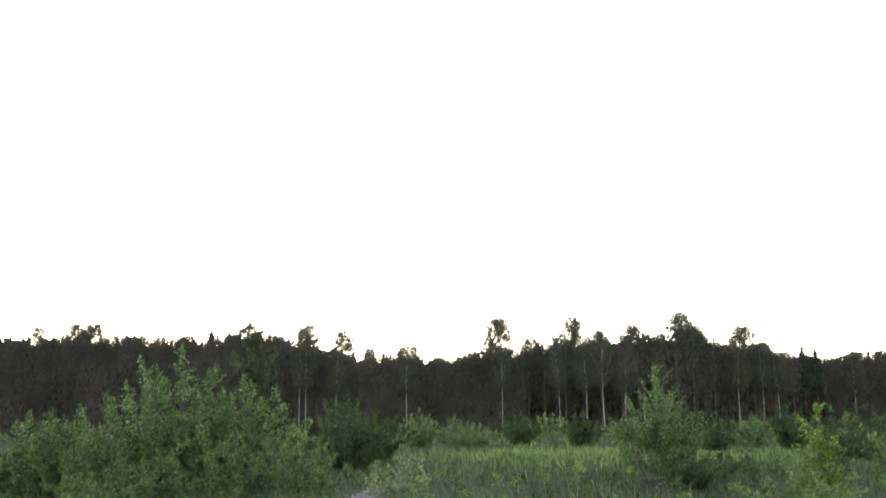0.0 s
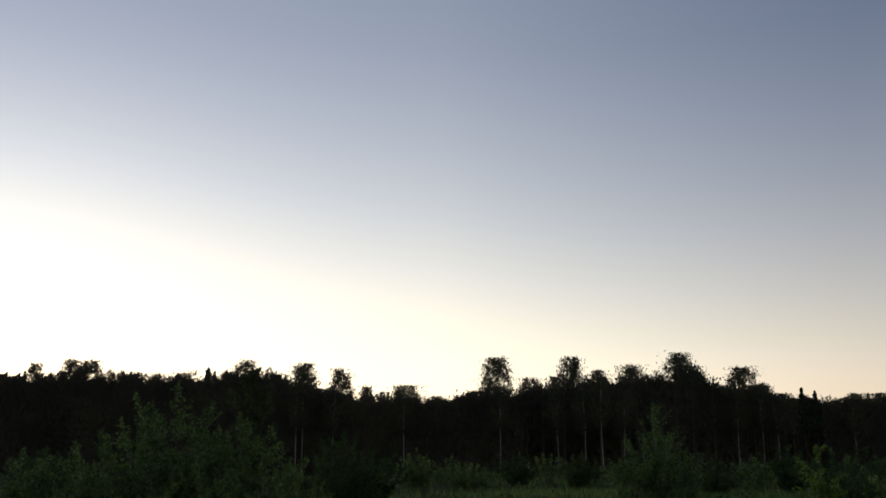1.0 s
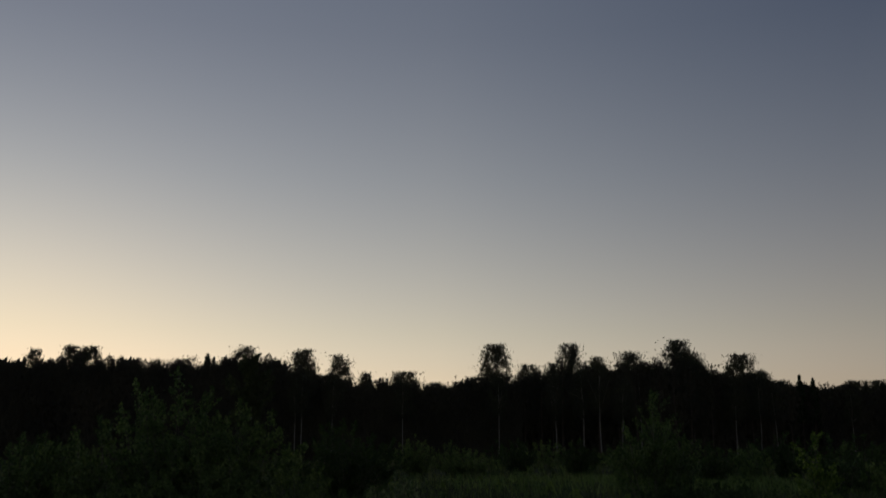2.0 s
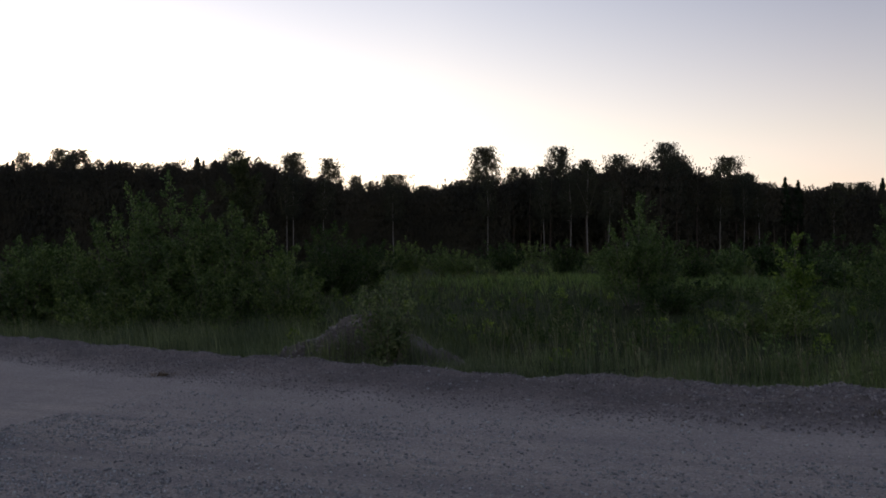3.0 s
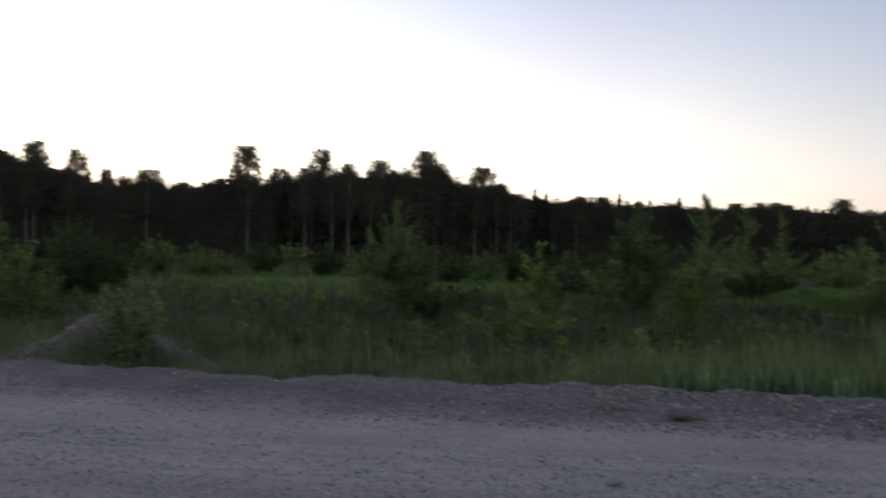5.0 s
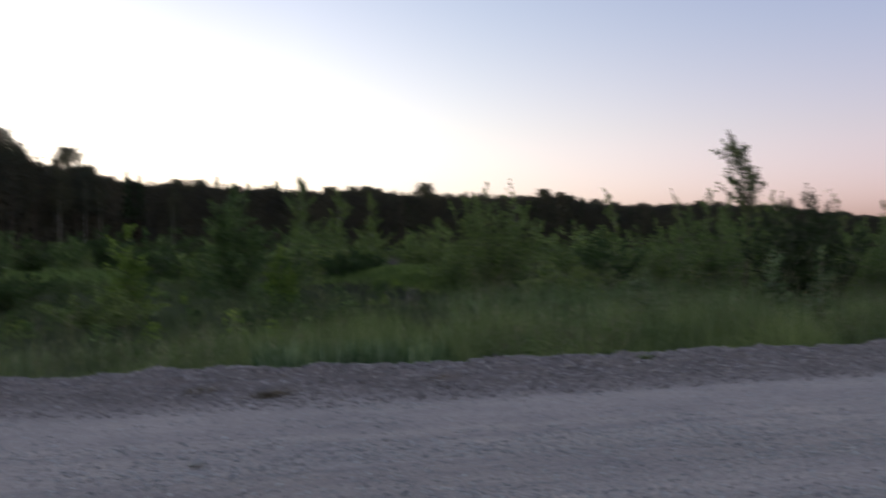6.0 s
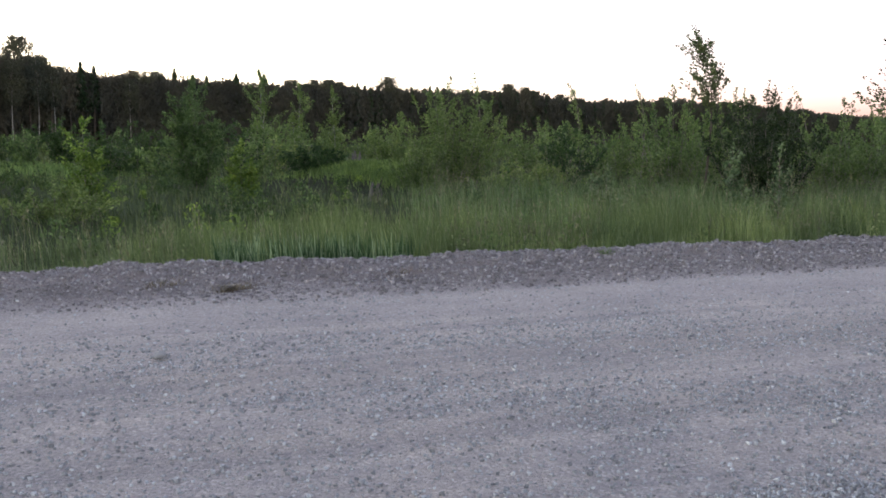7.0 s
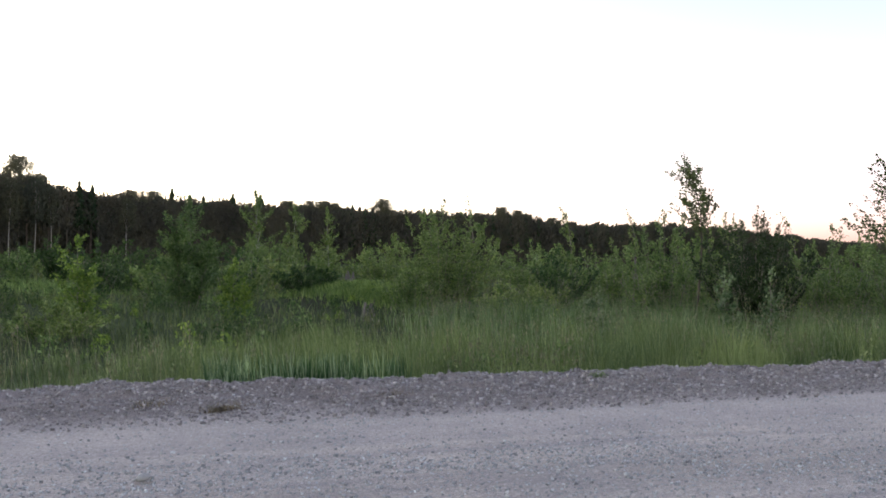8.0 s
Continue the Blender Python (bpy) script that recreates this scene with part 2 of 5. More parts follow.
def gravel_material():
    m, nt, bsdf, _ = shader("gravel_road")
    obj = nt.nodes.new("ShaderNodeTexCoord").outputs["Object"]
    # wheel tracks run along the road (local x)
    tracks = noise_tex(nt, 1.0, 3.0, obj, (0.035, 0.9, 0.0))
    dusty = ramp(nt, [(0.30, (0.321, 0.287, 0.268)), (0.50, (0.385, 0.345, 0.321)), (0.68, (0.441, 0.393, 0.362))], tracks)
    patches = noise_tex(nt, 0.9, 5.0, obj)
    col = mix(nt, 1.0, dusty, ramp(nt, [(0.3, (0.89, 0.90, 0.93)), (0.7, (1.1, 1.08, 1.05))], patches), "MULTIPLY")
    # thin streaks drawn by the grader and the wheels
    streaks = noise_tex(nt, 1.0, 4.0, obj, (0.07, 3.2, 0.0), 0.75)
    col = mix(nt, 1.0, col, ramp(nt, [(0.34, (0.86, 0.87, 0.895)), (0.5, (1.0, 0.995, 0.99)), (0.66, (1.16, 1.14, 1.11))], streaks), "MULTIPLY")
    # a dusty strip where no wheels run, beside the heap
    strip_r = nt.nodes.new("ShaderNodeValToRGB")
    for pos, val in ((0.0, 0.0), (0.30, 0.0), (0.55, 0.75), (0.8, 0.55), (1.0, 1.0)):
        e = strip_r.color_ramp.elements.new(pos)
        e.color = (val, val, val, 1)
    sep0 = nt.nodes.new("ShaderNodeSeparateXYZ")
    nt.links.new(obj, sep0.inputs[0])
    span = nt.nodes.new("ShaderNodeMapRange")
    span.inputs["From Min"].default_value, span.inputs["From Max"].default_value = 6.6, 9.4
    nt.links.new(sep0.outputs["Y"], span.inputs["Value"])
    nt.links.new(span.outputs[0], strip_r.inputs[0])
    col = mix(nt, strip_r.outputs[0], col, mix(nt, 1.0, (0.382, 0.34, 0.32), ramp(nt, [(0.3, (0.88, 0.88, 0.88)), (0.7, (1.1, 1.1, 1.1))], patches), "MULTIPLY"))
    # the heaped edge is coarser and darker
    sep = nt.nodes.new("ShaderNodeSeparateXYZ")
    nt.links.new(obj, sep.inputs[0])
    wob = noise_tex(nt, 0.8, 3.0, obj)
    add = nt.nodes.new("ShaderNodeMath")
    add.operation = "MULTIPLY_ADD"
    nt.links.new(wob, add.inputs[0])
    add.inputs[1].default_value = 1.1
    west = nt.nodes.new("ShaderNodeMath")
    west.operation = "MINIMUM"
    nt.links.new(sep.outputs["X"], west.inputs[0])
    west.inputs[1].default_value = 0.0
    swing = nt.nodes.new("ShaderNodeMath")
    swing.operation = "MULTIPLY"
    nt.links.new(west.outputs[0], swing.inputs[0])
    nt.links.new(west.outputs[0], swing.inputs[1])
    back = nt.nodes.new("ShaderNodeMath")
    back.operation = "MULTIPLY_ADD"
    nt.links.new(swing.outputs[0], back.inputs[0])
    back.inputs[1].default_value = -0.0125
    nt.links.new(sep.outputs["Y"], back.inputs[2])
    nt.links.new(back.outputs[0], add.inputs[2])
    edge = nt.nodes.new("ShaderNodeMapRange")
    edge.inputs["From Min"].default_value, edge.inputs["From Max"].default_value = 9.6, 10.5
    nt.links.new(add.outputs[0], edge.inputs["Value"])
    col = mix(nt, edge.outputs[0], col, mix(nt, 1.0, (0.222, 0.194, 0.187), ramp(nt, [(0.3, (0.72, 0.72, 0.73)), (0.7, (1.26, 1.23, 1.19))], patches), "MULTIPLY"))
    # single stones
    vor = nt.nodes.new("ShaderNodeTexVoronoi")
    vor.inputs["Scale"].default_value = 58.0
    nt.links.new(obj, vor.inputs["Vector"])
    sepc = nt.nodes.new("ShaderNodeSeparateColor")
    nt.links.new(vor.outputs["Color"], sepc.inputs[0])
    speck = ramp(nt, [(0.0, (0.52, 0.53, 0.56)), (0.3, (0.86, 0.87, 0.89)), (0.7, (1.04, 1.04, 1.04)), (0.9, (1.28, 1.29, 1.3)), (1.0, (1.65, 1.66, 1.68))], sepc.outputs[0])
    col = mix(nt, 0.5, col, speck, "MULTIPLY")
    fine = noise_tex(nt, 160.0, 2.0, obj)
    col = mix(nt, 0.45, col, ramp(nt, [(0.3, (0.72, 0.72, 0.73)), (0.7, (1.26, 1.26, 1.25))], fine), "MULTIPLY")
    nt.links.new(col, bsdf.inputs["Base Color"])
    bsdf.inputs["Roughness"].default_value = 0.9
    bsdf.inputs["Specular IOR Level"].default_value = 0.25
    hsum = nt.nodes.new("ShaderNodeMath")
    hsum.operation = "SUBTRACT"
    nt.links.new(fine, hsum.inputs[0])
    nt.links.new(vor.outputs["Distance"], hsum.inputs[1])
    bump(nt, bsdf, hsum.outputs[0], 0.9, 0.016)
    return m


def stone_material(name, dark, light):
    m, nt, bsdf, _ = shader(name)
    info = nt.nodes.new("ShaderNodeObjectInfo")
    geo = nt.nodes.new("ShaderNodeNewGeometry")
    s = nt.nodes.new("ShaderNodeMath")
    s.operation = "ADD"
    nt.links.new(info.outputs["Random"], s.inputs[0])
    nt.links.new(geo.outputs["Random Per Island"], s.inputs[1])
    fr = nt.nodes.new("ShaderNodeMath")
    fr.operation = "FRACT"
    nt.links.new(s.outputs[0], fr.inputs[0])
    mid = tuple((a + b) / 2 for a, b in zip(dark, light))
    low = tuple(0.7 * a + 0.3 * b for a, b in zip(dark, light))
    col = ramp(nt, [(0.0, dark), (0.3, low), (0.75, mid), (1.0, light)], fr.outputs[0])
    n = noise_tex(nt, 60.0, 3.0)
    col = mix(nt, 1.0, col, ramp(nt, [(0.3, (0.8, 0.8, 0.8)), (0.7, (1.15, 1.15, 1.15))], n), "MULTIPLY")
    nt.links.new(col, bsdf.inputs["Base Color"])
    bsdf.inputs["Roughness"].default_value = 0.8
    bump(nt, bsdf, n, 0.4, 0.004)
    return m


def soil_material():
    m, nt, bsdf, _ = shader("meadow_ground")
    obj = nt.nodes.new("ShaderNodeTexCoord").outputs["Object"]
    big = noise_tex(nt, 0.12, 4.0, obj)
    col = ramp(nt, [(0.30, (0.030, 0.034, 0.019)), (0.5, (0.036, 0.046, 0.021)), (0.7, (0.044, 0.062, 0.024))], big)
    fine = noise_tex(nt, 5.0, 6.0, obj)
    col = mix(nt, 1.0, col, ramp(nt, [(0.3, (0.6, 0.6, 0.6)), (0.7, (1.3, 1.3, 1.2))], fine), "MULTIPLY")
    nt.links.new(col, bsdf.inputs["Base Color"])
    bsdf.inputs["Specular IOR Level"].default_value = 0.04
    bsdf.inputs["Roughness"].default_value = 0.95
    bump(nt, bsdf, fine, 0.8, 0.1)
    return m


def earth_material():
    m, nt, bsdf, _ = shader("heaped_earth")
    obj = nt.nodes.new("ShaderNodeTexCoord").outputs["Object"]
    big = noise_tex(nt, 1.6, 5.0, obj)
    col = ramp(nt, [(0.3, (0.075, 0.062, 0.054)), (0.55, (0.13, 0.112, 0.10)), (0.75, (0.19, 0.172, 0.16))], big)
    fine = noise_tex(nt, 34.0, 4.0, obj, rough=0.7)
    col = mix(nt, 1.0, col, ramp(nt, [(0.35, (0.55, 0.55, 0.55)), (0.65, (1.45, 1.43, 1.4))], fine), "MULTIPLY")
    nt.links.new(col, bsdf.inputs["Base Color"])
    bsdf.inputs["Roughness"].default_value = 0.95
    bump(nt, bsdf, fine, 0.9, 0.03)
    return m


EARTH = earth_material()
GRAVEL = gravel_material()
STONE = stone_material("road_stone", (0.155, 0.156, 0.158), (0.50, 0.505, 0.508))
HEAP_STONE = stone_material("heap_stone", (0.10, 0.087, 0.087), (0.37, 0.342, 0.338))
STONE_GREY = stone_material("field_stone", (0.22, 0.217, 0.214), (0.30, 0.296, 0.29))
SOIL = soil_material()


# ---------------------------------------------------------------- mesh helpers
def rng(seed):
    return np.random.default_rng(seed)


def mesh_np(name, verts, quads=None, tris=None, mats=(), index=None):
    """A mesh from vertex and face arrays."""
    q = np.zeros((0, 4), int) if quads is None else np.asarray(quads, int)
    t = np.zeros((0, 3), int) if tris is None else np.asarray(tris, int)
    me = bpy.data.meshes.new(name)
    verts = np.asarray(verts, float)
    me.vertices.add(len(verts))
    me.vertices.foreach_set("co", verts.ravel())
    me.loops.add(4 * len(q) + 3 * len(t))
    me.loops.foreach_set("vertex_index", np.concatenate([q.ravel(), t.ravel()]).astype(np.int32))
    me.polygons.add(len(q) + len(t))
    starts = np.concatenate([np.arange(len(q)) * 4, 4 * len(q) + np.arange(len(t)) * 3])
    me.polygons.foreach_set("loop_start", starts.astype(np.int32))
    for m in mats:
        me.materials.append(m)
    if index is not None:
        me.polygons.foreach_set("material_index", np.asarray(index, np.int32))
    me.update(calc_edges=True)
    return me


def smooth(me):
    me.polygons.foreach_set("use_smooth", np.ones(len(me.polygons), bool))
    return me


def part(name, me, parent, label=""):
    ob = new(name, me)
    ob.parent = parent
    return tagged(ob, label)


def unit(v):
    return v / np.maximum(np.linalg.norm(v, axis=-1, keepdims=True), 1e-9)


def value_noise(x, y, seed=0):
    """Smooth noise from -1 to 1."""
    xi, yi = np.floor(x).astype(np.int64), np.floor(y).astype(np.int64)
    fx, fy = x - xi, y - yi
    fx, fy = fx * fx * (3 - 2 * fx), fy * fy * (3 - 2 * fy)

    def h(a, b):
        v = np.sin(a * 127.1 + b * 311.7 + seed * 74.7) * 43758.5453
        return 2 * (v - np.floor(v)) - 1
    return (h(xi, yi) * (1 - fx) + h(xi + 1, yi) * fx) * (1 - fy) + (h(xi, yi + 1) * (1 - fx) + h(xi + 1, yi + 1) * fx) * fy


def leaves(centres, axes, size, r, broad=0.5):
    """One four-cornered leaf for each centre, along its axis, slightly folded at random."""
    n = len(centres)
    axes = unit(axes)
    side = unit(np.cross(axes, r.normal(size=(n, 3))))
    ln = size * r.uniform(0.65, 1.35, (n, 1))
    a, b = axes * ln * 0.5, side * ln * broad * 0.5
    bend = unit(np.cross(axes, side)) * ln * r.uniform(-0.15, 0.15, (n, 1))
    v = np.stack([centres - a, centres - b * 1.0 + a * 0.05 + bend, centres + a, centres + b + a * 0.05 + bend], 1).reshape(-1, 3)
    return v, np.arange(4 * n).reshape(n, 4)


def flakes(centres, axes, size, r, broad=0.6, face=None):
    """One three-cornered flake for each centre: foliage seen from far off. face: the way that the leaves turn, if any."""
    n = len(centres)
    axes = unit(axes)
    side = unit(np.cross(axes, r.normal(size=(n, 3)) if face is None else face + r.normal(0, 0.35, (n, 3))))
    ln = size * r.uniform(0.65, 1.35, (n, 1))
    a, b = axes * ln * 0.5, side * ln * broad * 0.5
    v = np.stack([centres - a - b, centres - a * 0.6 + b, centres + a], 1).reshape(-1, 3)
    return v, np.arange(3 * n).reshape(n, 3)


def tubes(lines, sides=5):
    """Tapered tubes round lines of (points, radii)."""
    vs, qs, base = [], [], 0
    ang = np.linspace(0, 2 * math.pi, sides, endpoint=False)
    for pts, rad in lines:
        pts, rad = np.asarray(pts, float), np.asarray(rad, float)
        d = unit(np.gradient(pts, axis=0))
        u = unit(np.cross(d, np.array([0.31, 0.87, 0.12])))
        w = np.cross(d, u)
        ring = pts[:, None] + rad[:, None, None] * (np.cos(ang)[None, :, None] * u[:, None] + np.sin(ang)[None, :, None] * w[:, None])
        vs.append(ring.reshape(-1, 3))
        k = len(pts)
        i, j = np.meshgrid(np.arange(k - 1), np.arange(sides), indexing="ij")
        a = base + i * sides + j
        b = base + i * sides + (j + 1) % sides
        qs.append(np.stack([a, b, b + sides, a + sides], -1).reshape(-1, 4))
        base += k * sides
    return np.concatenate(vs), np.concatenate(qs)


# ---------------------------------------------------------------- plan of the ground
ROAD_TURN = radians(22.2)       # the road's far edge runs square to this bearing
NORM = np.array([math.sin(ROAD_TURN), math.cos(ROAD_TURN)])
ALONG = np.array([math.cos(ROAD_TURN), -math.sin(ROAD_TURN)])
EDGE = 11.45


def spot(az, d):
    """The place at a bearing (degrees to the left) and distance."""
    return np.array([-math.sin(radians(az)) * d, math.cos(radians(az)) * d])


def bend(u):
    """The edge swings away from a straight line at both ends."""
    return np.minimum(np.where(u < 0, 0.0082, 0.0022) * u * u, 4.0) - 0.22


def narrow(u):
    """By how much the heap's foot draws back where the road swings away."""
    return np.minimum(np.where(u < 0, 0.0043, 0.0) * u * u, 0.9)


def road_z(s, u):
    """Height of the gravel: flat, then the heap that the grader left along the edge, then the bank."""
    z = 0.012 * value_noise(u * 0.4, s * 1.5, 1) + 0.006 * value_noise(u * 3, s * 3, 2)
    edge = s - bend(u) + 0.06 * value_noise(u * 0.5, 0 * u, 3) + 0.05 * value_noise(u * 1.9, 0 * u, 4)
    heap = np.clip((edge - 9.5 - narrow(u)) / (1.5 - narrow(u)), 0, 1)
    heap = heap * heap * (3 - 2 * heap)
    lumps = 0.03 * value_noise(u * 1.3, s * 1.6, 5) + 0.03 * value_noise(u * 4.1, s * 4.5, 6) + 0.03 * value_noise(u * 9, s * 9, 7)
    fall = np.clip((edge - 11.35) / 1.6, 0, 1)
    return z + heap * (0.12 + lumps) - 0.75 * fall


def field_z(x, y):
    p = np.stack([np.asarray(x, float), np.asarray(y, float)], -1)
    u = p @ ALONG
    s = p @ NORM - bend(u)
    z = -0.45 + 0.10 * value_noise(x * 0.12, y * 0.12, 11) + 0.05 * value_noise(x * 0.5, y * 0.5, 12)
    # grassy knolls in the clearing
    for az, d, h, w in ((-38.2, 40, 0.7, 5.0), (-6, 52, 0.35, 9.0), (-17, 34, 0.3, 5.0)):
        c = spot(az, d)
        z = z + h * np.exp(-((x - c[0]) ** 2 + (y - c[1]) ** 2) / (w * w / 2))
    near = np.clip((s - 11.3) / 2.2, 0, 1)
    z = z * near + (0.02 - 0.06) * (1 - near)
    under = np.clip((11.9 - s) / 0.5, 0, 1) * np.clip((s + 7.5) / 0.5, 0, 1)
    return z - 0.35 * under


def z_at(p):
    return float(field_z(np.array([p[0]]), np.array([p[1]]))[0])


def sheet(name, ss, us, height, mat, local):
    """A grid over the road's own axes: local keeps those axes, with the object turned; otherwise world axes."""
    S, U = np.meshgrid(ss, us, indexing="ij")
    X, Y = S * NORM[0] + U * ALONG[0], S * NORM[1] + U * ALONG[1]
    Z = height(S, U) if local else height(X, Y)
    v = np.stack([U, S, Z] if local else [X, Y, Z], -1).reshape(-1, 3)
    n, m = S.shape
    i, j = np.meshgrid(np.arange(n - 1), np.arange(m - 1), indexing="ij")
    a = i * m + j
    q = np.stack([a, a + 1, a + m + 1, a + m], -1).reshape(-1, 4)
    ob = new(name, smooth(mesh_np(name, v, q, mats=(mat,))))
    if local:
        ob.matrix_world = Matrix.Rotation(-ROAD_TURN, 4, "Z")
    return ob


far = np.geomspace(60, 3500, 26)
ground = sheet("ground", np.concatenate([-far[::-1], np.linspace(-50, 8, 12), np.linspace(9, 30, 43), np.linspace(32, 58, 14), far]),
               np.concatenate([-far[::-1], np.linspace(-55, 55, 111), far]), field_z, SOIL, False)
tagged(ground, "rough green meadow ground reaching the horizon", "ground", kind="structure")
road = sheet("road", np.concatenate([np.linspace(-7.5, 2.5, 21), np.arange(2.6, 9.3, 0.2), np.arange(9.3, 13.2, 0.06), np.linspace(13.3, 16.8, 12)]),
             np.concatenate([np.linspace(-400, -24, 60), np.arange(-23.9, 24, 0.13), np.linspace(24.1, 400, 60)]), road_z, GRAVEL, True)
tagged(road, "wide grey gravel road with a heaped stony edge", "road", kind="structure")


MOUND = spot(4.3, 14.9)


def mound_top(x, y):
    """Height of the gravel heap beside the road, from its middle: tipped off a lorry, slumped and washed."""
    x = x - 0.2
    R = np.sqrt((x / np.where(x < 0, 2.05, 1.45)) ** 2 + (y / 1.25) ** 2 + 0.004) + 0.09 * value_noise(x * 1.3, y * 1.5, 41)
    cone = 0.95 * np.clip(1.14 - R, 0, 1.14)
    cone = np.where(cone > 0.8, 0.8 + 0.75 * (cone - 0.8), cone)
    return cone + 0.06 * value_noise(x * 2.4, y * 2.4, 44) + 0.045 * value_noise(x * 6, y * 6, 42) - 0.34


# ---------------------------------------------------------------- grass
def blades(name, xy, z, height, width, lean, r, mat, label, category="grass", seg=2, wind=(-0.11, -0.02)):
    """Many bent blades as one thing. height, width: one value a blade."""
    n = len(xy)
    root = np.column_stack([xy, z - 0.03])
    yaw = r.uniform(0, 2 * math.pi, n)
    side = np.column_stack([np.cos(yaw), np.sin(yaw), 0 * yaw])
    out = np.column_stack([-np.sin(yaw), np.cos(yaw), 0 * yaw]) * (lean * r.uniform(0.2, 1.6, n))[:, None]
    out = out + np.array([*wind, 0]) * r.uniform(0.3, 1.2, (n, 1))
    rows = []
    for k in range(seg + 1):
        f = k / seg
        c = root + height[:, None] * (np.array([0, 0, 1.0]) * f * (1 - 0.15 * f) + out * f * f)
        wk = width[:, None] * (1 - f) ** 0.7 * 0.5
        rows.append(c if k == seg else np.stack([c - side * wk, c + side * wk], 1))
    per = 2 * seg + 1
    v = np.concatenate([np.stack(rows[:-1], 1).reshape(n, -1, 3), rows[-1][:, None]], 1).reshape(-1, 3)
    b = np.arange(n)[:, None] * per
    quads = np.concatenate([b + np.array([[2 * k, 2 * k + 1, 2 * k + 3, 2 * k + 2]]) for k in range(seg - 1)]) if seg > 1 else None
    tris = b + np.array([[2 * seg - 2, 2 * seg - 1, 2 * seg]])
    ob = new(name, mesh_np(name, v, quads, tris, mats=(mat,)))
    return tagged(ob, label, category, kind="stuff")


def strip(n, s0, s1, u0, u1, r, power=1.0):
    s = s0 + (s1 - s0) * r.random(n) ** power
    u = r.uniform(u0, u1, n)
    return s, u, (s + bend(u))[:, None] * NORM + u[:, None] * ALONG


def verge():
    r = rng(5)
    s, u, xy = strip(82000, 11.45, 16.5, -17, 20, r, 1.25)
    keep = s > EDGE + 0.18 * value_noise(u * 0.9, 0 * u, 21) + 0.2
    clump = 0.7 * value_noise(xy[:, 0] * 1.1, xy[:, 1] * 1.1, 22) + 0.5 * value_noise(xy[:, 0] * 3.1, xy[:, 1] * 3.1, 23)
    # thinner on the stony mound
    top = mound_top(xy[:, 0] - MOUND[0], xy[:, 1] - MOUND[1])
    keep &= (top < -0.15) | (r.random(len(s)) < np.where(xy[:, 0] > MOUND[0] + 0.5, 1.5, 0.42) - 0.8 * top)
    keep &= r.random(len(s)) < 0.68 + 0.85 * clump
    keep &= (s > 12.4) | (u < 1.6) | (u > 4.1) | (r.random(len(s)) < 0.08)
    s, u, xy, clump = s[keep], u[keep], xy[keep], clump[keep]
    tall = 0.35 + 0.43 * np.clip((u + 0.5) / 4.0, 0, 1)
    tall = tall * np.clip(0.45 + (s - 11.5) / 1.6, 0.45, 1.1)
    h = tall * (1 + 0.45 * clump) * r.uniform(0.5, 1.25, len(s))
    # towards the mound more blades take the colour with the flare haze in it
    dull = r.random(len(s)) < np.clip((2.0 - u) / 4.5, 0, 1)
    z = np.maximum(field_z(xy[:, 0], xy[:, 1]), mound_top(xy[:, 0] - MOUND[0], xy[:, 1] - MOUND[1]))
    for k, mat, label in ((dull, VEILED_GRASS, "roadside grass round the mound, with grey flare haze in its colour"), (~dull, GRASS, "tall green roadside grass leaning in the wind")):
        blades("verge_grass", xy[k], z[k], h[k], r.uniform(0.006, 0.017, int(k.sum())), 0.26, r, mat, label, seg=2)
    # short dark blades stand in for the shade between the stems at the edge
    s, u, xy = strip(22000, 11.6, 12.9, -15, 14, r)
    top = mound_top(xy[:, 0] - MOUND[0], xy[:, 1] - MOUND[1])
    xy = xy[(s > EDGE + 0.18 * value_noise(u * 0.9, 0 * u, 21) + 0.25) & (top < -0.1)]
    blades("low_grass", xy, field_z(xy[:, 0], xy[:, 1]), r.uniform(0.12, 0.34, len(xy)), r.uniform(0.008, 0.02, len(xy)), 0.5, r, MEADOW_GRASS,
           "short dark grass put in as shade between the stems along the gravel edge", seg=2)
    # rough grass round the foot of the mound
    a, d = r.uniform(-5, 9, 5600), 12.7 + 1.7 * r.random(5600) ** 1.2
    xy = np.column_stack([-np.sin(np.radians(a)) * d, np.cos(np.radians(a)) * d])
    k = (value_noise(xy[:, 0] * 2.3, xy[:, 1] * 2.3, 26) > -0.3) & (xy @ NORM - bend(xy @ ALONG) > EDGE + 0.25)
    xy = xy[k]
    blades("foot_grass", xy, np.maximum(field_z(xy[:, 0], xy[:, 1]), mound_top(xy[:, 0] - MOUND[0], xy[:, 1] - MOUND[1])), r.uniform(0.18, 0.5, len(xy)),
           r.uniform(0.006, 0.015, len(xy)), 0.4, r, VEILED_GRASS, "rough grass growing round the gravel mound", seg=3)
    # tall grass at the thicket's foot
    a, d = r.uniform(7, 34, 8500), r.uniform(16.5, 22.5, 8500)
    xy = np.column_stack([-np.sin(np.radians(a)) * d, np.cos(np.radians(a)) * d])
    k = (value_noise(xy[:, 0] * 0.9, xy[:, 1] * 0.9, 27) > -0.35) & (xy @ NORM - bend(xy @ ALONG) > EDGE + 0.6)
    xy = xy[k]
    blades("thicket_grass", xy, field_z(xy[:, 0], xy[:, 1]), r.uniform(0.4, 0.95, len(xy)), r.uniform(0.007, 0.018, len(xy)), 0.25, r, VEILED_GRASS,
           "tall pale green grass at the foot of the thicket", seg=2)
    # lush broad-leaved clumps
    s, u, xy = strip(2600, 11.55, 12.7, 1.5, 4.2, r)
    k = value_noise(xy[:, 0] * 1.6, xy[:, 1] * 1.6, 24) > -0.15
    xy = xy[k]
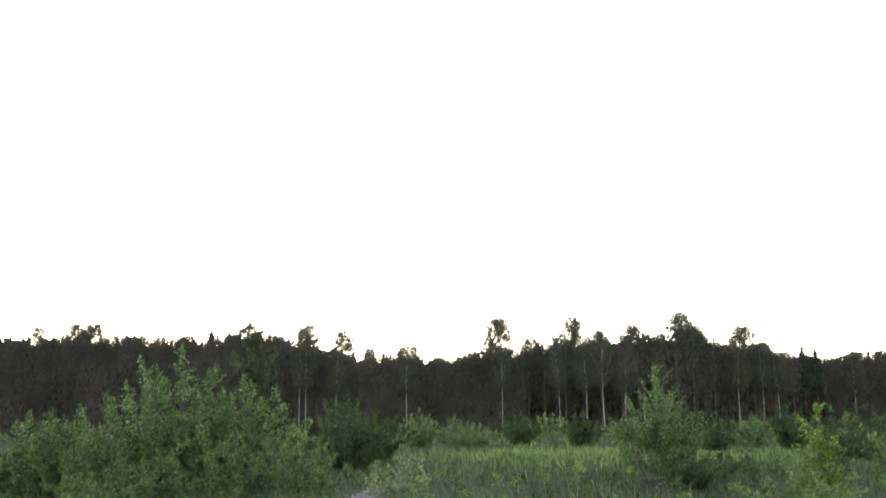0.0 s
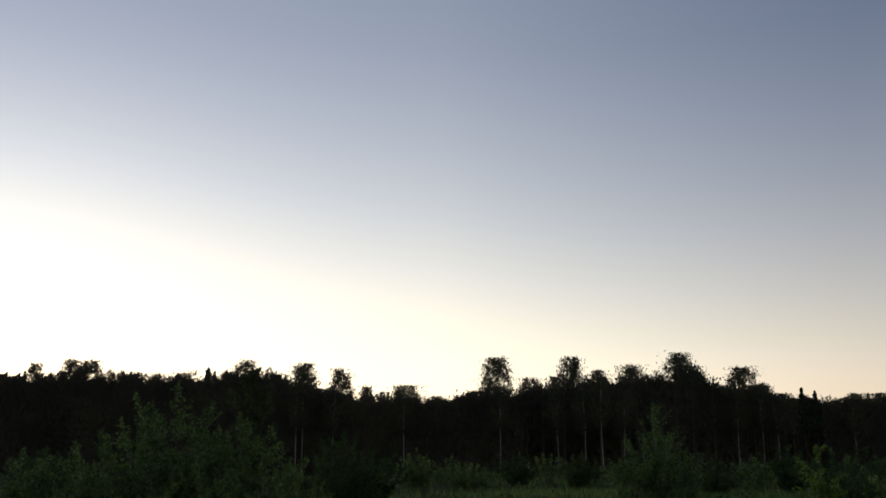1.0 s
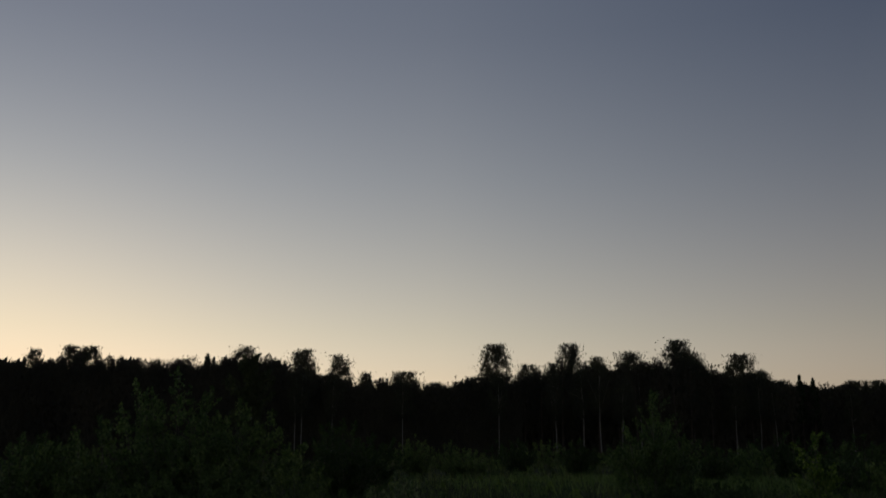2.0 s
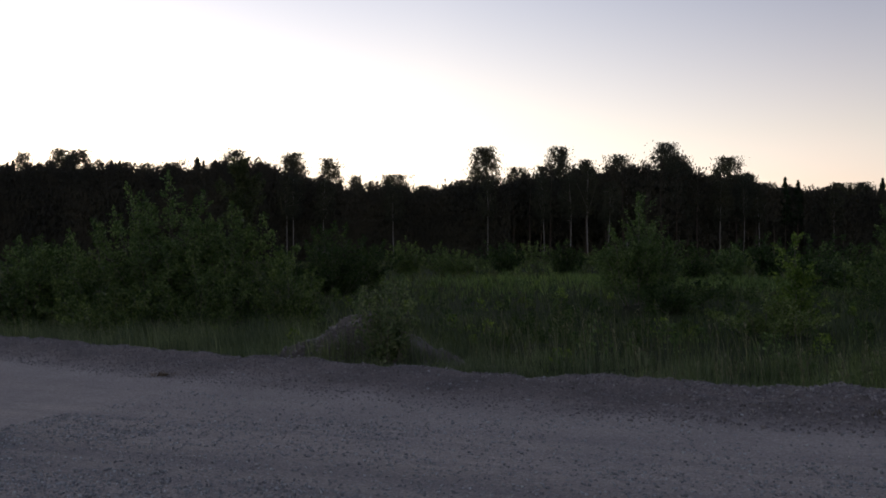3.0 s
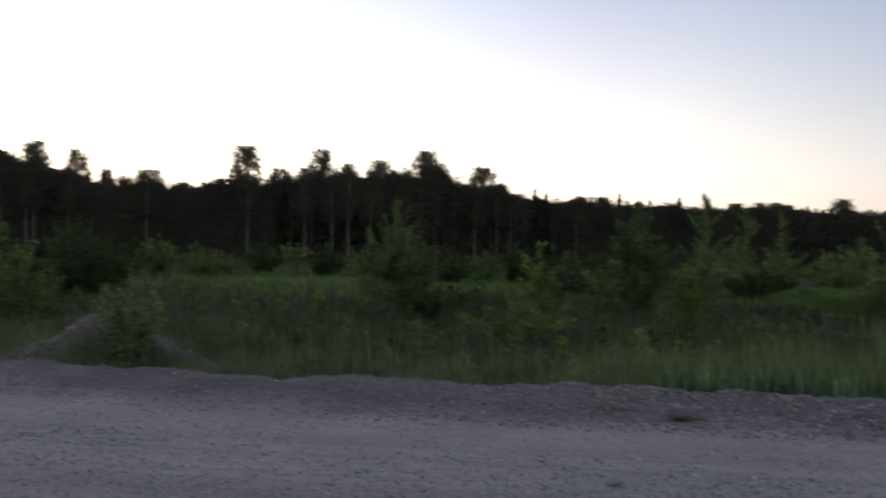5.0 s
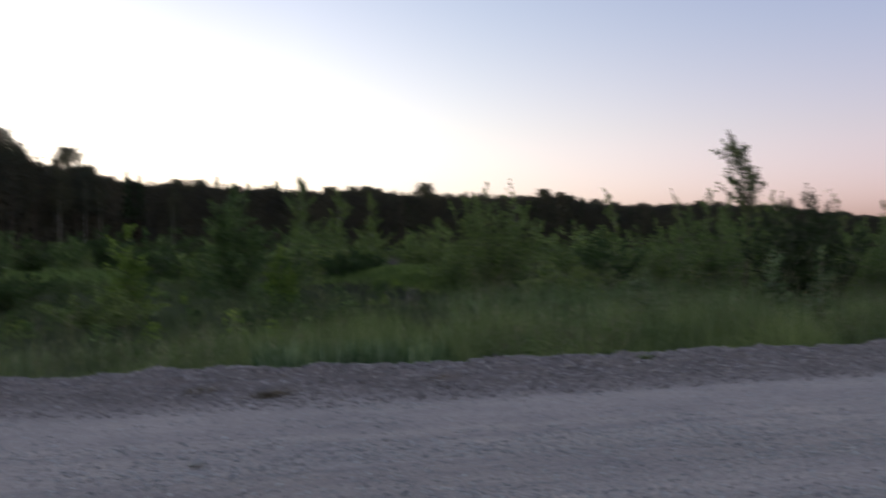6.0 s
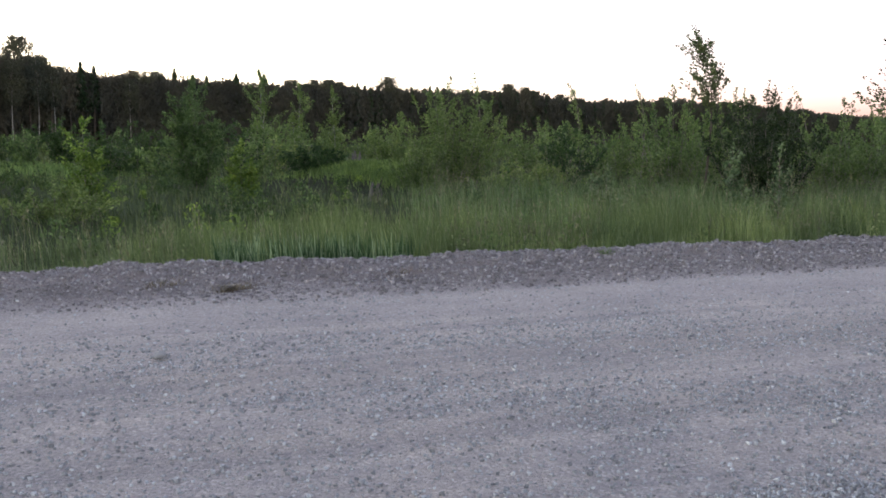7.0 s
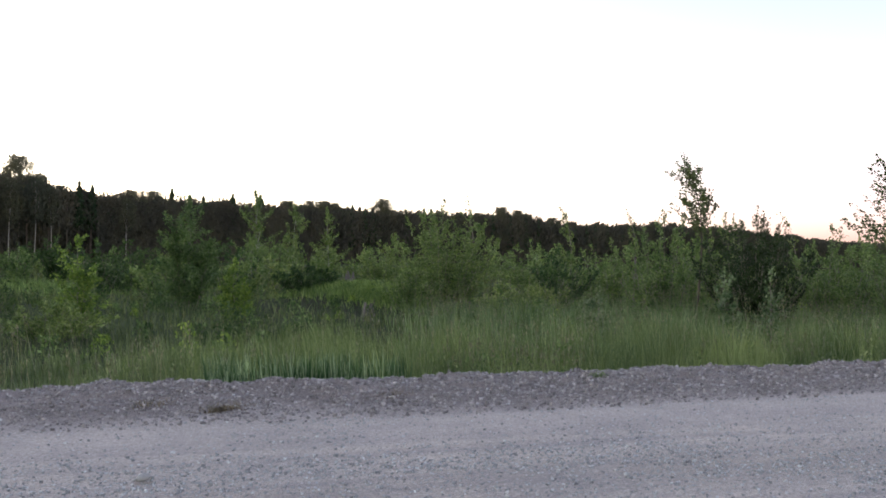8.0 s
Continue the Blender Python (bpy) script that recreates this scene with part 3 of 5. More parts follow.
    blades("sedge_clumps", xy, field_z(xy[:, 0], xy[:, 1]), r.uniform(0.42, 0.8, len(xy)), r.uniform(0.012, 0.028, len(xy)), 0.14, r,
           SEDGE, "dense fresh green sedge beside the gravel edge", seg=3, wind=(-0.08, -0.03))
    # flowering stalks
    s, u, xy = strip(11000, 11.8, 27.0, -9, 36, r, 1.7)
    k = (r.random(len(s)) < 0.26 + 0.74 * np.clip((u - 1) / 5, 0, 1)) & (u > -5.5) & (value_noise(xy[:, 0] * 0.6, xy[:, 1] * 0.6, 25) > -0.35)
    k &= (s < 18) | (u > 0.36 * s)
    xy, s = xy[k], s[k]
    z = field_z(xy[:, 0], xy[:, 1])
    h = r.uniform(0.55, 1.15, len(xy)) * np.clip(1 + (s - 16) * 0.05, 1, 1.35) * np.where(s < 13.6, 0.75, 1.0)
    lean = np.column_stack([r.uniform(-0.26, 0.06, len(xy)), r.normal(0, 0.06, len(xy)), 0 * h])
    tip = np.column_stack([xy, z]) + np.column_stack([lean[:, 0] * h, lean[:, 1] * h, h])
    rootp = np.column_stack([xy, z])
    w = np.array([0.0042, 0.003, 0])
    v = np.stack([rootp - w, rootp + w, tip + w * 0.5, tip - w * 0.5], 1).reshape(-1, 3)
    q = np.arange(len(v)).reshape(-1, 4)
    heads = np.repeat(np.arange(len(xy)), 6)
    t = r.uniform(0, 0.22, len(heads))
    dirn = unit(tip - rootp)
    c = tip[heads] - dirn[heads] * t[:, None] + r.normal(0, 0.012, (len(heads), 3))
    v2, q2 = leaves(c, dirn[heads] + r.normal(0, 0.35, (len(heads), 3)), 0.052, r, 0.32)
    ob = new("flowering_grass", mesh_np("flowering_grass", np.concatenate([v, v2]), np.concatenate([q, q2 + len(v)]), mats=(SEED_HEAD,)))
    tagged(ob, "pale feathery grass seed heads above the verge", "grass", kind="stuff")


def meadow():
    r = rng(6)
    s, u, xy = strip(44000, 16.0, 46.0, -26, 62, r, 1.5)
    d = np.hypot(xy[:, 0], xy[:, 1])
    clump = value_noise(xy[:, 0] * 0.5, xy[:, 1] * 0.5, 31)
    h = (0.42 + 0.25 * clump) * r.uniform(0.5, 1.25, len(s)) * np.clip(1.25 - d / 90, 0.6, 1.1)
    blades("meadow_grass", xy, field_z(xy[:, 0], xy[:, 1]), h, 0.010 + 0.0010 * d * r.uniform(0.5, 1.3, len(d)), 0.4, r, MEADOW_GRASS,
           "uneven knee-high meadow grass across the clearing", seg=2)
    s, u, xy = strip(42000, 40.0, 175.0, -70, 190, r, 1.4)
    d = np.hypot(xy[:, 0], xy[:, 1])
    h = 0.6 * r.uniform(0.5, 1.3, len(s)) * (1 + 0.4 * value_noise(xy[:, 0] * 0.15, xy[:, 1] * 0.15, 33))
    blades("far_meadow_grass", xy, field_z(xy[:, 0], xy[:, 1]), h, 0.0022 * d * r.uniform(0.6, 1.3, len(d)), 0.35, r, MEADOW_GRASS,
           "bright green grass of the far clearing", seg=1)
    # tall reed grass in front of the bushes where the clearing opens
    s, u, xy = strip(24000, 14.5, 29.0, 3.0, 42, r, 1.0)
    k = r.random(len(s)) < np.clip((u - 0.30 * s) / 2.5, 0, 1) * (0.8 + 0.5 * value_noise(xy[:, 0] * 0.4, xy[:, 1] * 0.4, 35))
    xy, s = xy[k], s[k]
    h = r.uniform(0.7, 1.3, len(s)) * (1 + 0.15 * value_noise(xy[:, 0] * 0.8, xy[:, 1] * 0.8, 36))
    blades("reed_grass", xy, field_z(xy[:, 0], xy[:, 1]), h, r.uniform(0.012, 0.032, len(s)), 0.22, r, GRASS,
           "tall greyish green reed grass in front of the bushes", seg=2)
    # fresh short grass on the knoll
    n = 12000
    c = spot(-38.3, 40)
    xy = c + r.normal(0, 1, (n, 2)) * np.array([1.25, 2.2])
    blades("knoll_grass", xy, field_z(xy[:, 0], xy[:, 1]), r.uniform(0.2, 0.5, n), r.uniform(0.03, 0.06, n), 0.4, r, FRESH_GRASS,
           "short bright green grass on a low knoll", seg=1)
    # brighter patches of fresh grass where the clearing is damp
    for az, d, wide, deep, n in ((-18.3, 58, 3.6, 5.0, 5200), (-6.0, 50, 4.5, 5.0, 2400), (-12.5, 62, 3.0, 4.0, 4200)):
        xy = spot(az, d) + r.normal(0, 1, (n, 2)) * np.array([wide, deep])
        blades("damp_grass", xy, field_z(xy[:, 0], xy[:, 1]), r.uniform(0.2, 0.65, n), r.uniform(0.03, 0.08, n), 0.4, r, FRESH_GRASS,
               "patch of fresh bright green grass in the clearing", seg=1)


def undergrowth(name, n, per, s0, s1, size, leaf, mat, seed, label, u0=-30, u1=75):
    """Low leafy hummocks of herbs and seedlings between the bushes."""
    r = rng(seed)
    s, u, xy = strip(n, s0, s1, u0, u1, r, 1.3)
    keep = value_noise(xy[:, 0] * 0.16, xy[:, 1] * 0.16, seed) > -0.25
    xy = xy[keep]
    z = field_z(xy[:, 0], xy[:, 1])
    k = len(xy)
    w = size * r.uniform(0.5, 1.5, k)
    h = w * r.uniform(0.5, 1.2, k)
    i = np.repeat(np.arange(k), per)
    a = r.uniform(0, 2 * math.pi, len(i))
    f = r.random(len(i))
    rad = np.sqrt(r.random(len(i))) * w[i] * 0.6 * (1.05 - f * 0.7)
    c = np.column_stack([xy[i, 0] + rad * np.cos(a), xy[i, 1] + rad * np.sin(a), z[i] + h[i] * f])
    v, q = leaves(c, r.normal(0, 0.6, c.shape) + np.array([-0.2, 0, 0.8]), leaf, r, 0.5)
    tagged(new(name, mesh_np(name, v, q, mats=(mat,))), label, "undergrowth", kind="stuff")


verge()
meadow()
undergrowth("verge_herbs", 420, 60, 12.2, 17, 0.42, 0.06, LEAF_SILVER, 85, "small grey-green herbs among the roadside grass", -12, 22)
undergrowth("verge_weeds", 110, 90, 12.1, 16.5, 0.5, 0.055, LEAF_GREEN, 87, "leafy green weeds among the tall roadside grass", 5, 20)
undergrowth("green_herbs", 560, 100, 15.5, 60, 0.62, 0.09, LEAF_GREEN, 81, "low green herbs and seedlings scattered over the clearing")
undergrowth("dark_herbs", 300, 100, 17, 60, 0.66, 0.09, LEAF_DARK, 82, "low dark green herb clumps scattered over the clearing")
undergrowth("shaded_herbs", 150, 90, 19, 36, 0.55, 0.09, LEAF_DARK, 86, "dark leafy herb clumps in the meadow beyond the mound", -8, 6)
undergrowth("yellow_herbs", 260, 90, 15.5, 50, 0.55, 0.08, LEAF_YELLOW, 83, "low yellow-green herb clumps scattered over the clearing")
undergrowth("far_herbs", 420, 80, 55, 130, 0.75, 0.18, LEAF_GREEN, 84, "low green shrubs at the forest's foot")


# ---------------------------------------------------------------- shrubs and young trees
def grow(h, w, stems, twigs, n, leaf, r, shape="round", wind=0.0, bare=0.12, broad=0.5):
    """Stems, twigs and leaves of a shrub or young tree that stands at the origin. Returns tubes and leaves."""
    lines, twig_lines, starts, dirs, lens, tips = [], [], [], [], [], []
    t = np.linspace(0, 1, 7)
    for k in range(stems):
        a = r.uniform(0, 2 * math.pi)
        rho = math.sqrt(k / stems)
        if shape == "round":        # a dome of upright shoots of uneven height
            top = h * (1 - 0.42 * rho ** 2.2) * (r.uniform(0.74, 1.0) if k else 1.0)
            reach = rho * w * 0.42
        else:
            top = h * (1 - 0.42 * rho) * (r.uniform(0.85, 1.0) if k else 1.0)
            reach = rho * w * 0.22
        foot = np.array([math.cos(a), math.sin(a)]) * rho * w * 0.14
        wob = r.normal(0, 0.014 * h, (7, 2)) * t[:, None]
        pts = np.column_stack([foot[0] + math.cos(a) * reach * t ** 0.8 + wob[:, 0] + wind * h * t ** 2,
                               foot[1] + math.sin(a) * reach * t ** 0.8 + wob[:, 1], top * t])
        lines.append((pts, (0.011 * h / math.sqrt(stems + 4) + 0.004) * (1 - 0.8 * t)))
        f = r.uniform(bare, 0.97, twigs)
        p = np.column_stack([np.interp(f, t, pts[:, i]) for i in range(3)])
        b = r.uniform(0, 2 * math.pi, twigs)
        own = r.uniform(0.4, 1.35, twigs)
        if shape == "cone":
            ln, up = (w * 0.56 * (1 - f) ** 0.72 * (top / h) + 0.03 * h) * own, 0.7
        elif shape == "fan":
            ln, up = w * 0.5 * (1.2 - f) * own, 1.0
        elif shape == "wand":
            ln, up = w * 0.5 * np.sin(math.pi * (0.12 + 0.8 * f)) * own, 0.9
        else:
            ln, up = (0.12 * top + 0.09 * w) * (1.12 - f) ** 0.7 * own, 0.7
        d = unit(np.column_stack([np.cos(b) + wind * 4, np.sin(b), up + r.normal(0, 0.25, twigs)]))
        for pk, dk, lk in zip(p, d, ln):
            twig_lines.append((pk + dk * lk * np.array([[0.0], [0.55], [1.0]]) + np.array([[0, 0, 0], [0, 0, 0.03 * lk], [0, 0, 0.12 * lk]]),
                               np.array([1.0, 0.6, 0.2]) * (0.003 + 0.0025 * lk)))
        starts.append(p), dirs.append(d), lens.append(ln), tips.append(pts[-2:])
    starts, dirs, lens = np.concatenate(starts), np.concatenate(dirs), np.concatenate(lens)
    m = n // 12                  # leaves that close the shoots' tips
    share = lens ** 1.1
    pick = r.choice(len(lens), n - m, p=share / share.sum())
    f = r.random(n - m) ** 0.7
    reach = (lens[pick] * f)[:, None]
    c = starts[pick] + dirs[pick] * reach + np.array([0, 0, 0.12]) * reach * f[:, None]
    c = c + r.normal(0, 1, c.shape) * (0.07 * lens[pick] * (1.2 - f) + leaf * 0.38)[:, None]
    tips = np.array(tips)
    which = r.integers(len(tips), size=m)
    g = r.random((m, 1)) ** 0.8
    ct = tips[which, 0] * (1 - g) + tips[which, 1] * (g + 0.02) + r.normal(0, 1, (m, 3)) * leaf * (0.25 + 0.7 * (1 - g))
    c = np.concatenate([c, ct])
    c[:, 2] = np.maximum(c[:, 2], 0.05)
    ax = np.concatenate([dirs[pick], np.tile([0.0, 0.0, 1.0], (m, 1))]) + r.normal(0, 0.55, (n, 3)) + np.array([wind * 3, 0, -0.1])
    tv, tq = tubes(lines, 5)
    sv, sq = tubes(twig_lines, 3)
    return (np.concatenate([tv, sv]), np.concatenate([tq, sq + len(tv)])), leaves(c, ax, leaf, r, broad)


def shrub(name, az, d, h, w, label, mat, stems=9, twigs=14, n=5000, leaf=0.09, shape="round", seed=0, wind=0.0, category="bush",
          bark=BARK_GREY, bare=0.12, group="", broad=0.62, base=None):
    r = rng(seed + 100)
    p = spot(az, d)
    thing = new(name)
    thing.location = (p[0], p[1], (z_at(p) if base is None else base) - 0.02)
    thing.rotation_euler = (0, 0, -radians(-az))
    (tv, tq), (lv, lq) = grow(h * 1.04, w, int(stems * 2.4) if shape == "round" else stems, twigs, int(n * (1.9 if d < 45 else 1.6)), leaf * (0.86 if d < 45 else 0.92), r, shape, wind, bare, broad)
    part("trunk" if stems == 1 else "wood", mesh_np("stems", tv, tq, mats=(bark,)), thing)
    part("foliage", mesh_np("foliage", lv, lq, mats=(mat,)), thing)
    return tagged(thing, label, category, group)


def windswept(name, az, d, h, clear, limbs, spread, n, leaf, seed, label, lean, mat, bark=BARK_GREY, category="tree", fan=False):
    """A slender young tree, its limbs streaming to one side in the wind, with sparse leaves."""
    r = rng(500 + seed)
    p = spot(az, d)
    thing = new(name)
    thing.location = (p[0], p[1], z_at(p) - 0.02)
    thing.rotation_euler = (0, 0, radians(az))
    t = np.linspace(0, 1, 10)
    pts = np.column_stack([lean * t ** 6 + 0.03 * h * np.sin(math.pi * t) + r.normal(0, 0.008 * h, 10) * t, r.normal(0, 0.01 * h, 10) * t, h * t])
    tv, tq = tubes([(pts, (0.0065 * h + 0.004) * (1 - 0.9 * t) + 0.003)], 6)
    part("trunk", smooth(mesh_np("trunk", tv, tq, mats=(bark,))), thing)
    cs, ax, g = [], [], np.linspace(0, 1, 6)
    for k in range(limbs):
        f = clear + (0.94 - clear) * ((k + r.uniform(0.1, 0.9)) / limbs) ** 1.5
        s0 = np.array([np.interp(f, t, pts[:, i]) for i in range(3)])
        way = math.pi + r.normal(0, 0.8) if r.random() < 0.62 else r.uniform(-1.2, 1.2)
        ln = spread * (1.2 - 0.95 * (f - clear) / (1 - clear)) * r.uniform(0.7, 1.12) * (1.0 if math.cos(way) < 0 else 0.66)
        d0 = unit(np.array([math.cos(way), 0.8 * math.sin(way), r.uniform(1.2, 2.8)]))
        if fan:                  # steep limbs that open like a fan, widest half way up the crown
            f = clear + (0.86 - clear) * (k + r.uniform(0.1, 0.9)) / limbs
            s0 = np.array([np.interp(f, t, pts[:, i]) for i in range(3)])
            ln = spread * (1.0 - 0.5 * (f - clear) / (1 - clear)) * r.uniform(0.6, 1.1)
            d0 = unit(np.array([math.cos(way), 0.8 * math.sin(way), r.uniform(1.5, 3.0)]))
        limb = s0 + ln * (g[:, None] * d0 + (g ** 2)[:, None] * np.array([-0.22, 0, -0.12]))
        bv, bq = tubes([(limb, (0.004 + 0.005 * ln) * (1 - 0.8 * g))], 4)
        part("branch", mesh_np("branch", bv, bq, mats=(bark,)), thing)
        m = max(6, int(n / limbs * ln / (0.75 * spread)))
        f = 0.22 + 0.8 * r.random(m)
        c = np.column_stack([np.interp(f, g, limb[:, i]) for i in range(3)]) + r.normal(0, leaf * 0.55, (m, 3))
        cs.append(c)
        ax.append(np.tile(d0 + np.array([-0.6, 0, -0.5]), (m, 1)) + r.normal(0, 0.45, (m, 3)))
    m = n // 30
    f = r.uniform(0.86, 1.0, m)
    cs.append(np.column_stack([np.interp(f, t, pts[:, i]) for i in range(3)]) + r.normal(0, leaf * 0.6, (m, 3)))
    ax.append(np.array([-0.5, 0, 0.6]) + r.normal(0, 0.5, (m, 3)))
    lv, lq = leaves(np.concatenate(cs), np.concatenate(ax), leaf, r, 0.62)
    part("foliage", mesh_np("foliage", lv, lq, mats=(mat,)), thing)
    return tagged(thing, label, category)


# the thicket beside the road
shrub("willow_bush", 15.5, 26.0, 3.95, 4.5, "tall spreading green willow bush with spiky upright shoots", LEAF_GREEN, 13, 20, 11000, 0.10, seed=1, bare=0.05)
shrub("willow_bush", 11.8, 25.5, 3.2, 3.5, "broad leafy green willow bush behind the roadside grass", LEAF_GREEN, 13, 18, 10000, 0.10, seed=2, bare=0.05)
shrub("willow_bush", 19.4, 25.0, 2.6, 3.6, "low dense grey-green willow bush in the thicket", LEAF_GREEN, 11, 16, 8000, 0.09, seed=3, bare=0.03)
shrub("willow_bush", 23.6, 26.0, 2.3, 3.6, "low tangled green bush at the thicket's end", LEAF_GREEN, 10, 16, 7000, 0.09, seed=4, bare=0.03)
shrub("willow_bush", 27.5, 26.0, 2.2, 3.6, "low tangled green bush at the thicket's end", LEAF_GREEN, 10, 14, 5000, 0.09, seed=5, bare=0.03)
shrub("willow_bush", 8.3, 23.5, 1.9, 2.3, "small fresh green willow bush beside the mound", LEAF_GREEN, 9, 14, 5000, 0.08, seed=6, bare=0.03)
shrub("willow_bush", 14.0, 23.0, 1.7, 3.4, "low green undergrowth in front of the willows", LEAF_GREEN, 10, 14, 6000, 0.08, seed=7, bare=0.03)
shrub("willow_bush", 18.5, 22.5, 1.3, 3.2, "low green undergrowth in front of the willows", LEAF_GREEN, 9, 12, 4500, 0.08, seed=8, bare=0.03)
shrub("young_birch", 11.2, 75, 8.6, 4.6, "rounded dull green young birch behind the thicket", LEAF_HAZE, 1, 70, 8000, 0.20, "wand", seed=9, category="tree", bark=BARK_BIRCH)
shrub("alder_bush", 22.4, 60, 3.0, 3.4, "dark rounded bush behind the thicket", LEAF_DARK, 10, 12, 3000, 0.15, seed=10, bare=0.03)
# round willows in the clearing
shrub("grey_willow", 5.75, 42, 3.3, 5.6, "dense dark green rounded willow bush in the clearing", LEAF_DARK, 18, 18, 12000, 0.11, seed=11, bare=0.02)
ROUND = "round dark green bushes at the forest's foot"
shrub("grey_willow", 1.4, 75, 3.1, 3.8, "rounded mid green bush at the forest's foot", LEAF_GREEN, 12, 14, 3800, 0.16, seed=12, group=ROUND, bare=0.02)
shrub("grey_willow", -1.5, 75, 2.2, 5.2, "low wide light green bush at the forest's foot", LEAF_GREEN, 12, 14, 3600, 0.15, seed=13, group=ROUND, bare=0.02)
shrub("grey_willow", -4.7, 80, 2.8, 3.8, "rounded dark green bush at the forest's foot", LEAF_DARK, 12, 14, 3600, 0.16, seed=14, group=ROUND, bare=0.02)
shrub("grey_willow", -8.4, 72, 2.7, 3.2, "ball-shaped very dark green bush in bright grass", LEAF_DARK, 14, 14, 4500, 0.14, seed=15, group=ROUND, bare=0.02)
shrub("grey_willow", -16.0, 60, 2.4, 3.0, "rounded dark green bush at the forest's foot", LEAF_DARK, 10, 14, 3000, 0.14, seed=16, group=ROUND, bare=0.02)
shrub("grey_willow", -18.0, 66, 2.5, 2.9, "rounded mid green bush at the forest's foot", LEAF_GREEN, 10, 14, 3000, 0.14, seed=17, group=ROUND, bare=0.02)
shrub("grey_willow", -20.1, 66, 3.0, 3.2, "rounded dark green bush at the forest's foot", LEAF_DARK, 12, 14, 3600, 0.14, seed=18, group=ROUND, bare=0.02)
shrub("grey_willow", -24.1, 52, 2.7, 3.9, "broad dark green bush behind the saplings", LEAF_DARK, 12, 14, 4500, 0.12, seed=19, group=ROUND, bare=0.02)
shrub("grey_willow", -13.8, 78, 2.6, 3.6, "rounded mid green bush at the forest's foot", LEAF_GREEN, 10, 14, 3000, 0.16, seed=20, group=ROUND, bare=0.02)
shrub("grey_willow", -11.0, 82, 2.2, 4.2, "rounded mid green bush at the forest's foot", LEAF_GREEN, 10, 14, 3000, 0.16, seed=21, group=ROUND, bare=0.02)
# saplings in the middle of the clearing
shrub("birch_sapling", -12.7, 32, 3.6, 3.5, "bushy light green birch sapling with a pointed top", LEAF_GREEN, 9, 22, 7500, 0.09, "cone", 22, category="sapling", bare=0.05)
shrub("low_bush", -14.7, 30, 1.0, 3.8, "low dark green bush under the birch sapling", LEAF_DARK, 11, 12, 4200, 0.08, seed=23, bare=0.02)
shrub("aspen_sapling", -21.5, 24, 2.3, 1.9, "yellow-green aspen sapling above the grass", LEAF_YELLOW, 4, 16, 1700, 0.09, "cone", 24, category="sapling", bare=0.1)
shrub("low_bush", -20.0, 22.5, 1.0, 2.8, "low olive green bush behind the verge", LEAF_OLIVE, 8, 12, 2600, 0.08, seed=25, bare=0.02)
shrub("birch_sapling", -27.5, 38, 4.2, 3.2, "cone-shaped dense dull green birch sapling", LEAF_DULL, 5, 46, 11000, 0.10, "cone", 26, category="sapling", bare=0.04)
shrub("aspen_sapling", -30.2, 30, 1.9, 1.3, "small yellow-green aspen sapling beside the knoll", LEAF_YELLOW, 5, 14, 1900, 0.09, "cone", 27, category="sapling", bare=0.06)
shrub("young_birch", -31.1, 75, 6.9, 4.1, "narrow pointed young birch with airy side branches", LEAF_GREEN, 2, 40, 3150, 0.13, "cone", 28, category="tree", bark=BARK_BIRCH)
shrub("young_birch", -33.4, 70, 5.6, 3.5, "narrow pointed young birch with airy side branches", LEAF_GREEN, 2, 34, 2550, 0.13, "cone", 29, category="tree", bark=BARK_BIRCH)
shrub("young_birch", -35.4, 72, 5.6, 3.2, "narrow pointed young birch with airy side branches", LEAF_GREEN, 2, 34, 2400, 0.13, "cone", 30, category="tree", bark=BARK_BIRCH)
shrub("alder_bush", -32.9, 60, 3.2, 5.2, "broad mid green bush behind the dark hollow", LEAF_GREEN, 12, 14, 4800, 0.14, seed=31, bare=0.02)
shrub("alder_bush", -38.7, 62, 3.1, 4.6, "broad mid green bush beyond the knoll", LEAF_OLIVE, 12, 14, 4400, 0.14, seed=32, bare=0.02)
shrub("low_bush", -34.4, 41, 1.25, 3.0, "low very dark bush at the edge of the knoll", LEAF_DARK, 12, 12, 4000, 0.10, seed=33, bare=0.02)
shrub("willow_bush", -42.7, 36, 4.1, 4.5, "large spreading green willow bush behind tall grass", LEAF_OLIVE, 13, 20, 11000, 0.10, seed=34, bare=0.04)
windswept("birch_sapling", -44.3, 37, 4.6, 0.55, 9, 0.6, 170, 0.08, 3, "slender sapling rising out of the willow bush", -0.25, LEAF_OLIVE, category="sapling")
shrub("willow_bush", -41.0, 34.5, 2.1, 2.5, "light green bush at the foot of the large willow", LEAF_OLIVE, 9, 14, 4200, 0.09, seed=36, bare=0.02)
shrub("alder_bush", -47.9, 60, 3.3, 6.2, "low broad green bushes in the clearing", LEAF_OLIVE, 14, 14, 5200, 0.13, seed=37, bare=0.02)
windswept("birch_sapling", -50.2, 55, 5.2, 0.22, 22, 1.25, 1500, 0.10, 4, "airy green birch sapling with wind-swept top", -0.55, LEAF_OLIVE, category="sapling")
shrub("low_bush", -52.4, 21, 1.5, 1.2, "small grey-green bush standing in the tall grass", LEAF_SILVER, 7, 12, 1800, 0.07, seed=39, bare=0.05)
windswept("birch_sapling", -54.1, 42, 4.5, 0.25, 14, 0.75, 520, 0.08, 5, "slender green sapling with a thin top", -0.35, LEAF_OLIVE, category="sapling")
shrub("alder_bush", -52.8, 48, 3.1, 4.6, "broad mid green bush in the clearing", LEAF_GREEN, 12, 14, 4400, 0.11, seed=41, bare=0.02)
